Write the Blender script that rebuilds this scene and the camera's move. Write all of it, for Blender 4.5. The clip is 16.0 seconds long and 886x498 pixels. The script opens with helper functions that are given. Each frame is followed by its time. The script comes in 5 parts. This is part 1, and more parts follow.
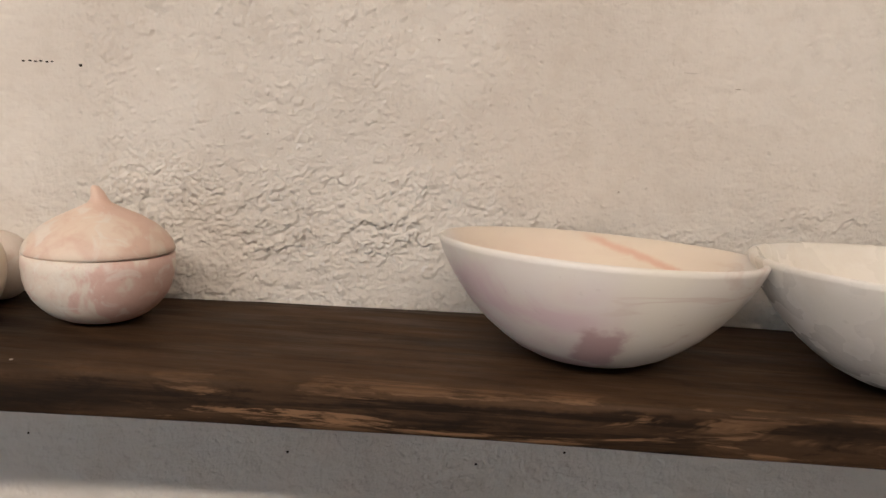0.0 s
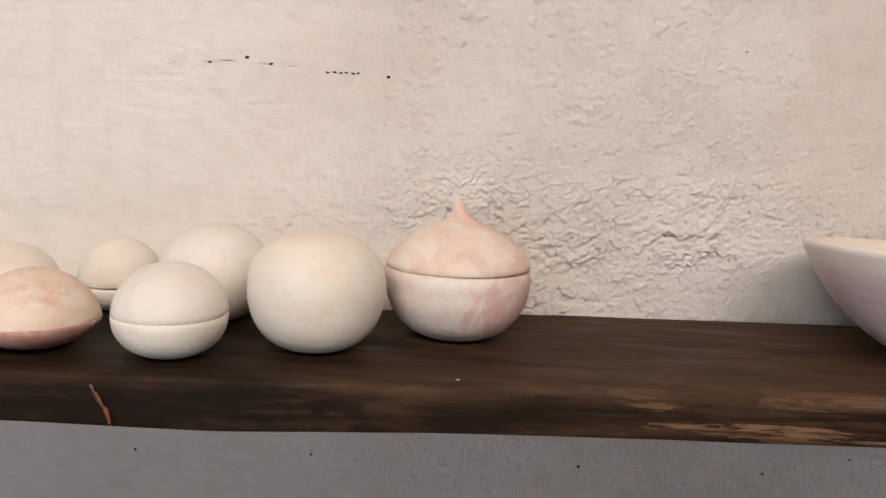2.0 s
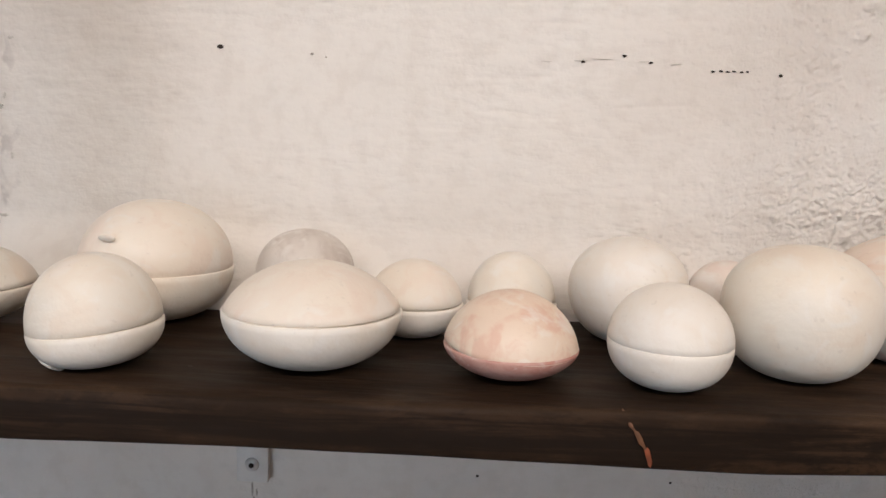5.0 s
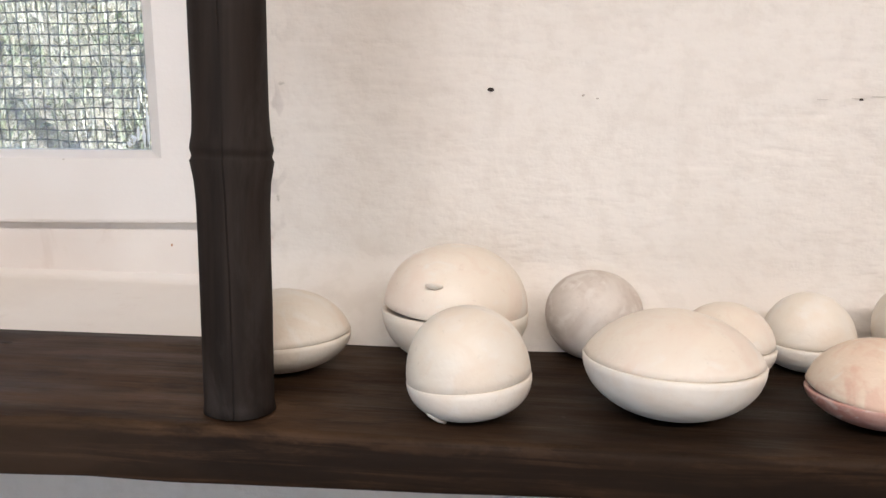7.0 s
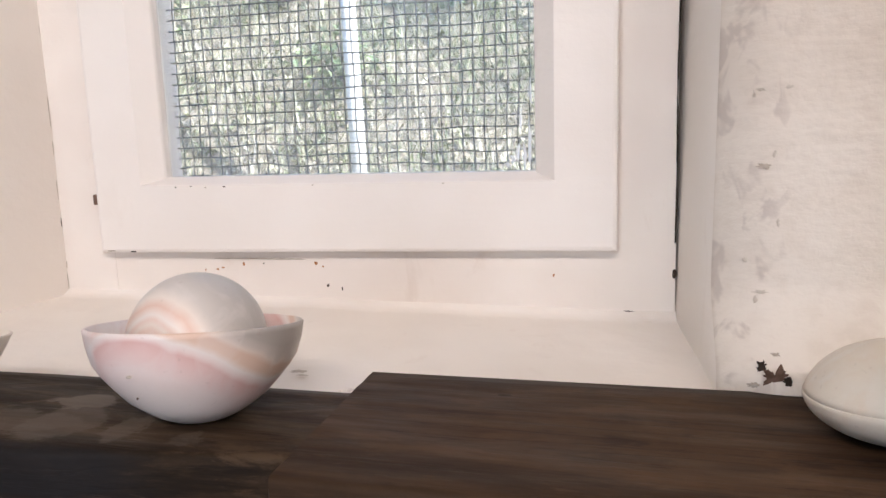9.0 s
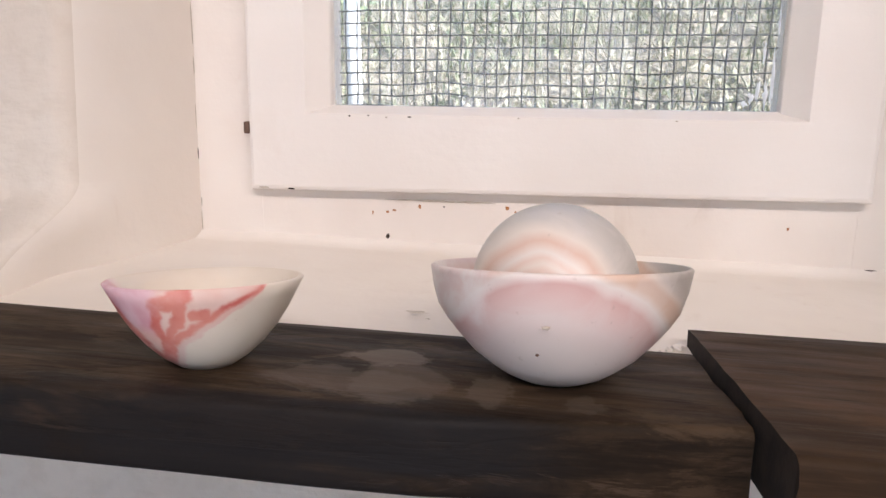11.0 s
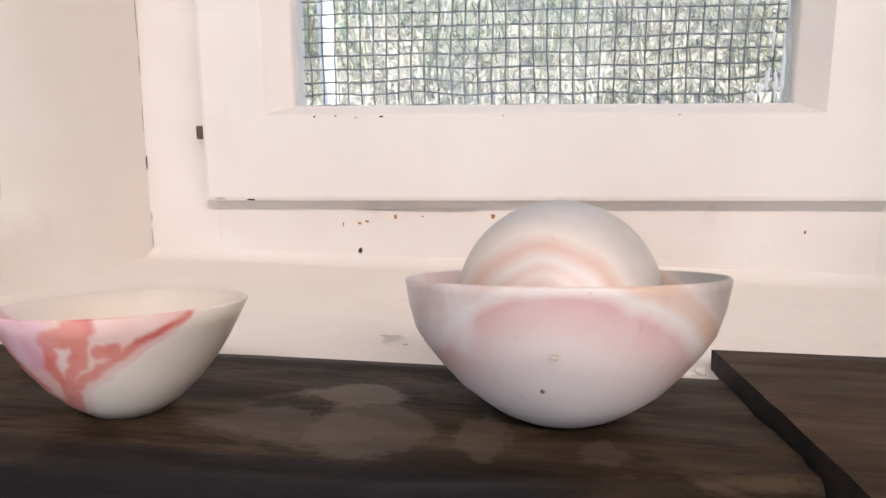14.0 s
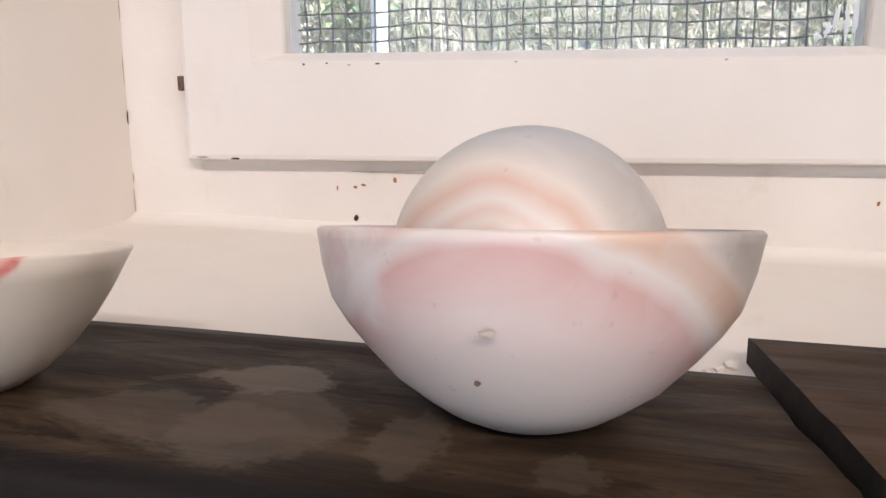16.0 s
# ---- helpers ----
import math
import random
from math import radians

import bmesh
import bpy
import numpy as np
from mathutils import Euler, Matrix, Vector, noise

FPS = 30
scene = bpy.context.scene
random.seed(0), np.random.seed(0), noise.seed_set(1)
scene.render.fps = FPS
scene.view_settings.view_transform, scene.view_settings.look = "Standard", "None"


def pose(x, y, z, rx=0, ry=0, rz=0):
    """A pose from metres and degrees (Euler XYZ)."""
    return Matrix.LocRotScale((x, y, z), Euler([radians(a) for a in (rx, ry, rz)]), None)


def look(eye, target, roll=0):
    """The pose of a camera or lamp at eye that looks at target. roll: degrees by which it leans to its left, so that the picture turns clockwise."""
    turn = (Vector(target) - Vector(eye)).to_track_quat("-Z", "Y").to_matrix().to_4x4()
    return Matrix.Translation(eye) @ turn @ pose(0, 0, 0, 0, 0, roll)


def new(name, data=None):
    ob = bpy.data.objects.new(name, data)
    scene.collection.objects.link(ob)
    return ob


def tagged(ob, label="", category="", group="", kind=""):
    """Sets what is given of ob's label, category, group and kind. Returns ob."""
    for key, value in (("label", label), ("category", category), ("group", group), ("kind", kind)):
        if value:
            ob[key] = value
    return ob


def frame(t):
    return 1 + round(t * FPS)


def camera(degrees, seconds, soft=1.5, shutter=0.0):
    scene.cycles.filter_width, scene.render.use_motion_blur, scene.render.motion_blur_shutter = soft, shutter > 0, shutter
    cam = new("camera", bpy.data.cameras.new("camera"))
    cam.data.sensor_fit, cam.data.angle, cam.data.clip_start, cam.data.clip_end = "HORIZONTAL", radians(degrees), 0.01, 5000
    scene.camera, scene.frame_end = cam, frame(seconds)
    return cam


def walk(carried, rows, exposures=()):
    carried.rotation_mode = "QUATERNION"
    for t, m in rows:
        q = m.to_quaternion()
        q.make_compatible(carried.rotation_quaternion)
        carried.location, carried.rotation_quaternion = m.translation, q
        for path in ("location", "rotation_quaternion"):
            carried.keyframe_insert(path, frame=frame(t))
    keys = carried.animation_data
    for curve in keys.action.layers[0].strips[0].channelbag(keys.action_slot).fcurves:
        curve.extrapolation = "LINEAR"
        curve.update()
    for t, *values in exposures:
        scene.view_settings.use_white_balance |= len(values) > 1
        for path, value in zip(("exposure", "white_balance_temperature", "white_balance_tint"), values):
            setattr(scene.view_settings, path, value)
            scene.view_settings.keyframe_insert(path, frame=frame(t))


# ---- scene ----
cam = camera(62.0, 16.0)
PATH = [
    (0, (0.039, 0.063, 1.443), (-0.117, 2.036, 1.148), 3.0),
    (0.5, (-0.025, 0.068, 1.438), (-0.191, 2.041, 1.155), 2.8),
    (1, (-0.093, 0.067, 1.438), (-0.227, 2.041, 1.147), 2.3),
    (1.5, (-0.162, 0.052, 1.438), (-0.223, 2.031, 1.156), 2.4),
    (2, (-0.219, 0.052, 1.433), (-0.275, 2.033, 1.165), 2.7),
    (2.5, (-0.25, 0.077, 1.433), (-0.375, 2.052, 1.147), 2.9),
    (3, (-0.285, 0.087, 1.431), (-0.455, 2.056, 1.123), 2.4),
    (3.5, (-0.345, 0.075, 1.43), (-0.477, 2.048, 1.125), 1.5),
    (3.7, (-0.368, 0.075, 1.424), (-0.481, 2.047, 1.146), 2.4),
    (5.8, (-0.527, 0.083, 1.44), (-0.671, 2.053, 1.166), 1.5),
    (6, (-0.544, 0.08, 1.444), (-0.695, 2.053, 1.148), 1.3),
    (6.5, (-0.588, 0.074, 1.441), (-0.739, 2.047, 1.151), 1.9),
    (7, (-0.645, 0.065, 1.445), (-0.827, 2.041, 1.189), 1.4),
    (7.5, (-0.706, 0.083, 1.447), (-0.964, 2.052, 1.213), 1.5),
    (7.6, (-0.728, 0.089, 1.447), (-0.922, 2.066, 1.214), 2.1),
    (8, (-0.752, 0.092, 1.443), (-1.036, 2.06, 1.231), 1.1),
    (8.3, (-0.788, 0.093, 1.446), (-1.084, 2.054, 1.222), 0.5),
    (8.5, (-0.819, 0.093, 1.448), (-1.180, 2.05, 1.215), 0.1),
    (9, (-0.914, 0.104, 1.443), (-1.379, 2.038, 1.229), -0.1),
    (9.5, (-1.007, 0.133, 1.42), (-1.544, 2.042, 1.156), -1.4),
    (10, (-1.065, 0.141, 1.416), (-1.587, 2.042, 1.08), -1.7),
    (10.2, (-1.083, 0.139, 1.414), (-1.574, 2.049, 1.078), -0.4),
    (12.3, (-1.172, 0.123, 1.418), (-1.357, 2.096, 1.147), 0.9),
    (12.5, (-1.172, 0.13, 1.418), (-1.349, 2.103, 1.147), 1.0),
    (13, (-1.158, 0.151, 1.413), (-1.356, 2.121, 1.135), 1.2),
    (13.5, (-1.153, 0.17, 1.409), (-1.372, 2.14, 1.141), 1.4),
    (14, (-1.147, 0.192, 1.403), (-1.429, 2.155, 1.143), 1.1),
    (14.5, (-1.149, 0.209, 1.4), (-1.477, 2.164, 1.133), 1.3),
    (15, (-1.144, 0.226, 1.396), (-1.491, 2.176, 1.119), 1.5),
    (15.5, (-1.13, 0.247, 1.388), (-1.509, 2.189, 1.097), 1.3),
    (16, (-1.121, 0.264, 1.382), (-1.556, 2.193, 1.087), 1.7),
]
walk(cam, [(t, look(eye, target, roll)) for t, eye, target, roll in PATH],
     [(0, 1.68, 6180, 11), (0.9, 1.74, 6050, 11), (1.7, 1.86, 5900, 12), (2.8, 1.81, 5820, 12), (6, 1.91, 5690, 11), (8.3, 2.07, 5750, 13), (10.2, 2.07, 5920, 17), (14, 2.11, 5870, 16), (16, 2.07, 5880, 15)])

# ---- world, sun, lamps ----
world = bpy.data.worlds.new("sky")
scene.world = world
world.use_nodes = True
wn = world.node_tree
sky = wn.nodes.new("ShaderNodeTexSky")
sky.sky_type, sky.sun_disc = "NISHITA", False
sky.sun_elevation, sky.sun_rotation = radians(46), radians(113)
wn.links.new(sky.outputs[0], wn.nodes["Background"].inputs[0])
wn.nodes["Background"].inputs[1].default_value = 0.15

sun = new("sun", bpy.data.lights.new("sun", "SUN"))
sun.data.energy, sun.data.angle, sun.data.color = 5.0, radians(0.5), (1.0, 0.95, 0.88)
sun.matrix_world = look((3.0, -1.3, 3.4), (0, 0, 0))

# the room's long tube lamp under the ceiling, behind the camera
tube = new("tube_light", bpy.data.lights.new("tube_light", "AREA"))
tube.data.shape, tube.data.size, tube.data.size_y = "RECTANGLE", 2.8, 0.06
tube.data.energy, tube.data.color = 14.1, (1.0, 0.85, 0.70)
tube.matrix_world = look((-0.15, -1.38, 2.62), (-0.22, 0.6, 1.25))

# cool area lamp added for daylight through an unseen, assumed doorway behind the camera
door_light = new("doorway_light", bpy.data.lights.new("doorway_light", "AREA"))
door_light.data.shape, door_light.data.size, door_light.data.size_y = "RECTANGLE", 1.5, 2.0
door_light.data.energy, door_light.data.color = 3.5, (0.70, 0.86, 1.0)
door_light.matrix_world = look((-1.65, -2.72, 1.05), (-1.65, 0.0, 1.05))


# ---- materials ----
class Mat:
    """A node material with a few shorthands."""

    def __init__(self, name, rough=0.6, spec=0.4):
        self.m = bpy.data.materials.new(name)
        self.m.use_nodes = True
        self.t = self.m.node_tree
        self.b = self.t.nodes["Principled BSDF"]
        self.b.inputs["Roughness"].default_value = rough
        self.b.inputs["Specular IOR Level"].default_value = spec
        self.co = self.node("ShaderNodeTexCoord").outputs["Object"]

    def node(self, kind, **kw):
        n = self.t.nodes.new(kind)
        for k, v in kw.items():
            n.inputs[k.replace("_", " ")].default_value = v
        return n

    def link(self, a, b):
        self.t.links.new(a, b)

    def mapped(self, scale, loc=(0, 0, 0), rot=(0, 0, 0), src=None):
        n = self.node("ShaderNodeMapping", Scale=scale, Location=loc, Rotation=rot)
        self.link(src or self.co, n.inputs[0])
        return n.outputs[0]

    def noise(self, scale, detail=4, rough=0.55, dist=0.0, src=None):
        n = self.node("ShaderNodeTexNoise", Scale=scale, Detail=detail, Roughness=rough, Distortion=dist)
        self.link(src or self.co, n.inputs["Vector"])
        return n.outputs["Fac"]

    def voronoi(self, scale, src=None):
        n = self.node("ShaderNodeTexVoronoi", Scale=scale)
        self.link(src or self.co, n.inputs["Vector"])
        return n.outputs["Distance"]

    def wave(self, scale, dist, detail=2, src=None):
        n = self.node("ShaderNodeTexWave", Scale=scale, Distortion=dist, Detail=detail)
        self.link(src or self.co, n.inputs["Vector"])
        return n.outputs["Fac"]

    def ramp(self, fac, stops, smooth=True):
        n = self.node("ShaderNodeValToRGB")
        r = n.color_ramp
        r.interpolation = "EASE" if smooth else "LINEAR"
        shade = [(p, (c, c, c, 1) if isinstance(c, (int, float)) else (*c, 1)) for p, c in stops]
        for e, (p, c) in zip((r.elements[0], r.elements[1]), (shade[0], shade[-1])):
            e.position, e.color = p, c
        for p, c in shade[1:-1]:
            r.elements.new(p).color = c
        self.link(fac, n.inputs[0])
        return n.outputs[0]

    def mix(self, fac, a, b, mode="MIX"):
        n = self.t.nodes.new("ShaderNodeMix")
        n.data_type, n.blend_type = "RGBA", mode
        for sock, v in ((n.inputs[0], fac), (n.inputs[6], a), (n.inputs[7], b)):
            if isinstance(v, (int, float)):
                sock.default_value = v
            elif isinstance(v, tuple):
                sock.default_value = (*v, 1)
            else:
                self.link(v, sock)
        return n.outputs[2]

    def math(self, op, a, b=0.0):
        n = self.t.nodes.new("ShaderNodeMath")
        n.operation, n.use_clamp = op, False
        for sock, v in ((n.inputs[0], a), (n.inputs[1], b)):
            if isinstance(v, (int, float)):
                sock.default_value = v
            else:
                self.link(v, sock)
        return n.outputs[0]

    def axis(self, k, src=None):
        n = self.t.nodes.new("ShaderNodeSeparateXYZ")
        self.link(src or self.co, n.inputs[0])
        return n.outputs[k]

    def window(self, value, lo, hi, soft):
        """1 where value lies between lo and hi, with soft edges."""
        out = None
        for a, b in ((lo - soft, lo + soft), (hi + soft, hi - soft)):
            n = self.node("ShaderNodeMapRange")
            n.interpolation_type = "SMOOTHSTEP"
            n.inputs[1].default_value, n.inputs[2].default_value = a, b
            self.link(value, n.inputs[0])
            out = n.outputs[0] if out is None else self.math("MULTIPLY", out, n.outputs[0])
        return out

    def color(self, c):
        if isinstance(c, tuple):
            self.b.inputs["Base Color"].default_value = (*c, 1)
        else:
            self.link(c, self.b.inputs["Base Color"])

    def rough(self, v):
        self.link(v, self.b.inputs["Roughness"])

    def bump(self, height, dist, strength=1.0):
        n = self.node("ShaderNodeBump", Strength=strength, Distance=dist)
        self.link(height, n.inputs["Height"])
        self.link(n.outputs[0], self.b.inputs["Normal"])


def plaster():
    """Limewashed earth plaster, warm white, rough where it was troweled."""
    k = Mat("plaster", 0.9, 0.15)
    big = k.noise(3.2, 3)
    fine = k.noise(60, 4)
    col = k.mix(k.ramp(big, [(0.3, 0), (0.7, 1)]), (0.66, 0.60, 0.535), (0.76, 0.715, 0.655))
    col = k.mix(k.math("MULTIPLY", k.ramp(fine, [(0.35, 1), (0.55, 0)]), 0.16), col, (0.52, 0.45, 0.38))
    # peeled, damp-stained strip beside the window's corner
    x, z = k.axis(0), k.axis(2)
    strip = k.math("MULTIPLY", k.window(x, -0.862, -0.815, 0.012), k.window(z, 1.30, 1.62, 0.03))
    spots = k.ramp(k.noise(38, 3, 0.6, 0.6, k.mapped((1.2, 1, 0.8))), [(0.51, 0), (0.62, 1)])
    col = k.mix(k.math("MULTIPLY", k.math("MULTIPLY", strip, spots), 0.45), col, (0.40, 0.345, 0.325))
    low = k.math("MULTIPLY", k.window(x, -1.75, -1.50, 0.02), k.window(z, 1.25, 1.36, 0.03))
    peel = k.ramp(k.noise(22, 4, 0.6), [(0.47, 0), (0.55, 1)])
    col = k.mix(k.math("MULTIPLY", k.math("MULTIPLY", low, peel), 0.3), col, (0.40, 0.36, 0.32))
    k.color(col)
    h = k.math("ADD", k.noise(170, 5, 0.6), k.math("MULTIPLY", k.noise(45, 4, 0.6, 0, k.mapped((0.6, 1, 1.8))), 1.2))
    grit = k.math("ADD", k.noise(210, 5, 0.7), k.math("MULTIPLY", k.ramp(k.voronoi(130), [(0.0, 0), (0.35, 1)]), 0.25))
    troweled = k.math("MULTIPLY", k.window(x, -0.31, 3.0, 0.05), k.math("ADD", 0.7, k.math("MULTIPLY", k.ramp(k.noise(14, 3), [(0.35, 0), (0.65, 1)]), 0.4)))
    h = k.math("ADD", k.math("MULTIPLY", h, 0.22), k.math("MULTIPLY", k.math("MULTIPLY", grit, troweled), 0.65))
    k.bump(h, 0.0034, 1.0)
    return k.m


def white_paint(name, a, b, stain=0.0):
    """Thick brushed white paint on old wood."""
    k = Mat(name, 0.55, 0.35)
    col = k.mix(k.ramp(k.noise(5, 3), [(0.35, 0), (0.65, 1)]), a, b)
    dirt = k.ramp(k.noise(24, 5, 0.65, 0.4, k.mapped((1, 1, 0.5))), [(0.60, 0), (0.74, 1)])
    col = k.mix(k.math("MULTIPLY", dirt, 0.06 + stain), col, (0.47, 0.36, 0.28))
    k.color(col)
    k.bump(k.math("ADD", k.noise(40, 3, 0.5, 0, k.mapped((0.3, 1, 2))), k.noise(120, 3)), 0.0006, 0.6)
    return k.m


def dark_wood(name, a, b, worn, amount, lo, hi, reach, top, grey=False):
    """Brown-stained plank: quiet long grain under a brushed stain that is rubbed off in flakes."""
    k = Mat(name, 0.6, 0.12)
    x, y = k.axis(0), k.axis(1)
    g = k.noise(3.0, 7, 0.66, 1.1, k.mapped((1.3, 24, 24)))
    rings = k.wave(0.8, 5.0, 3, k.mapped((0.45, 11, 12), rot=(0.3, 0.01, 0.03)))
    f = k.math("ADD", k.math("MULTIPLY", g, 0.75), k.math("MULTIPLY", rings, 0.25))
    col = k.mix(k.ramp(f, [(0.28, 0), (0.72, 1)]), a, b)
    # few dark grain lines, drawn out and wavering
    line = k.ramp(k.noise(2.2, 3, 0.5, 0.7, k.mapped((0.9, 20, 20), (7, 2, 5))), [(0.46, 0), (0.495, 1), (0.53, 0)])
    col = k.mix(k.math("MULTIPLY", line, 0.45), col, tuple(c * 0.4 for c in a))
    # broad brush smears, paler and darker
    streak = k.ramp(k.noise(3.0, 5, 0.6, 0.5, k.mapped((0.9, 9, 12), (3, 1, 2))), [(0.50, 0), (0.66, 1)])
    col = k.mix(k.math("MULTIPLY", streak, 0.32), col, tuple(c * 1.7 for c in b))
    stain = k.ramp(k.noise(6, 6, 0.66, 0.9, k.mapped((0.7, 2.4, 3.4), (2, 5, 1))), [(0.48, 0), (0.60, 1)])
    col = k.mix(k.math("MULTIPLY", stain, 0.45), col, tuple(c * 0.5 for c in a))
    # weathered mottling, short along the grain
    mottle = k.noise(18, 7, 0.74, 0.4, k.mapped((1, 3.2, 3.2), (6, 3, 8)))
    col = k.mix(k.math("MULTIPLY", k.ramp(mottle, [(0.50, 0), (0.62, 1)]), 0.42), col, tuple(c * 1.75 for c in b))
    col = k.mix(k.math("MULTIPLY", k.ramp(mottle, [(0.36, 1), (0.47, 0)]), 0.60), col, tuple(c * 0.45 for c in a))
    # the sawn front edge is coloured darker, shade put in with level streaks
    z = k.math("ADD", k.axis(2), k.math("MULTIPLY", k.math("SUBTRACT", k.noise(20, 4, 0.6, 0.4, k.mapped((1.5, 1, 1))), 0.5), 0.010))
    front_shade = k.math("MULTIPLY", k.window(z, 1.0, top - 0.0055, 0.0012), k.ramp(k.noise(5, 6, 0.66, 0.7, k.mapped((0.8, 8, 26), (1, 7, 3))), [(0.42, 1), (0.60, 0.12)]))
    col = k.mix(k.math("MULTIPLY", front_shade, 0.88), col, (a[0] * 0.45, a[1] * 0.5, a[2] * 0.6))
    # flakes where the stain is worn through to the raw wood, ragged along the grain
    patch = k.ramp(k.noise(9, 5, 0.66, 1.0, k.mapped((0.8, 1.6, 5.5))), [(0.535, 0), (0.585, 1)])
    patch = k.math("MULTIPLY", patch, k.ramp(k.noise(30, 6, 0.72, 0.6, k.mapped((0.6, 2.4, 6))), [(0.44, 0.05), (0.53, 1)]))
    patch = k.math("MULTIPLY", k.math("MULTIPLY", patch, k.window(x, lo, hi, 0.10)), k.window(y, 0.30, reach, 0.008))
    col = k.mix(k.math("MULTIPLY", patch, amount), col, k.mix(k.ramp(g, [(0.35, 0), (0.6, 1)]), tuple(c * 1.3 for c in b), worn))
    if not grey:
        # tone by length: paler towards both ends, darker in the middle
        drift = k.math("ADD", x, k.math("MULTIPLY", k.math("SUBTRACT", k.noise(7, 5, 0.65, 0.5, k.mapped((0.5, 3, 1))), 0.5), 0.28))
        thin = k.math("MULTIPLY", k.window(drift, -2.0, -0.84, 0.05), k.ramp(k.noise(4, 4, 0.6, 0.5, k.mapped((0.8, 7, 1), (2, 2, 6))), [(0.30, 0.35), (0.60, 1)]))
        col = k.mix(k.math("MULTIPLY", thin, 0.22), col, (b[0] * 1.75, b[1] * 1.95, b[2] * 2.2))
        rubbed = k.math("MULTIPLY", k.window(drift, -0.26, 2.0, 0.06), k.ramp(k.noise(5, 5, 0.62, 0.5, k.mapped((0.6, 6, 6), (8, 1, 4))), [(0.36, 0.3), (0.60, 1)]))
        col = k.mix(k.math("MULTIPLY", k.math("MULTIPLY", rubbed, k.window(z, top - 0.0055, top + 1.0, 0.0015)), 0.30), col, (b[0] * 1.75, b[1] * 1.75, b[2] * 1.75))
        thick = k.window(drift, -0.74, -0.30, 0.08)
        col = k.mix(k.math("MULTIPLY", thick, 0.52), col, tuple(c * 0.6 for c in a))
    if grey:
        # dusty splashes where something was spilt, with a run along the front
        rag = k.math("MULTIPLY", k.math("SUBTRACT", k.noise(36, 6, 0.72), 0.5), 0.034)
        rag2 = k.math("MULTIPLY", k.math("SUBTRACT", k.noise(40, 5, 0.7, 0.3, k.mapped((1, 1, 1), (4, 9, 2))), 0.5), 0.030)
        for cx, cy, w, h, s in ((-1.219, 0.468, 0.017, 0.013, 0.85), (-1.240, 0.466, 0.004, 0.004, 0.4), (-1.232, 0.432, 0.032, 0.013, 0.36), (-1.208, 0.434, 0.018, 0.022, 0.45), (-1.166, 0.434, 0.010, 0.017, 0.42), (-1.128, 0.428, 0.008, 0.009, 0.28)):
            ex, ey = k.math("DIVIDE", k.math("SUBTRACT", k.math("ADD", x, rag), cx), w * 1.15), k.math("DIVIDE", k.math("SUBTRACT", k.math("ADD", y, rag2), cy), h * 1.15)
            spot = k.window(k.math("ADD", k.math("MULTIPLY", ex, ex), k.math("MULTIPLY", ey, ey)), -1.0, 1.0, 0.22)
            spot = k.math("MULTIPLY", spot, k.window(y, 0.404, 0.7, 0.002))
            col = k.mix(k.math("MULTIPLY", spot, s * 0.85), col, (0.145, 0.118, 0.094))
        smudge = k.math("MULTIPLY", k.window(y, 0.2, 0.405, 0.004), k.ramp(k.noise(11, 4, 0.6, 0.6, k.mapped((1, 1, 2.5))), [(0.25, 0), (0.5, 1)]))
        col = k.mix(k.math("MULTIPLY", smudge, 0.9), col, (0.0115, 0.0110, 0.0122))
    k.color(col)
    k.rough(k.ramp(k.noise(9, 5, 0.65, 0, k.mapped((1, 5, 5))), [(0.3, 0.52), (0.7, 0.76)]))
    k.bump(k.math("ADD", k.math("ADD", g, k.math("MULTIPLY", line, -0.15)), k.math("ADD", k.math("MULTIPLY", patch, -0.35), k.math("MULTIPLY", k.noise(140, 3, 0.6, 0, k.mapped((0.3, 1, 1))), 0.4))), 0.0007, 0.6)
    return k.m


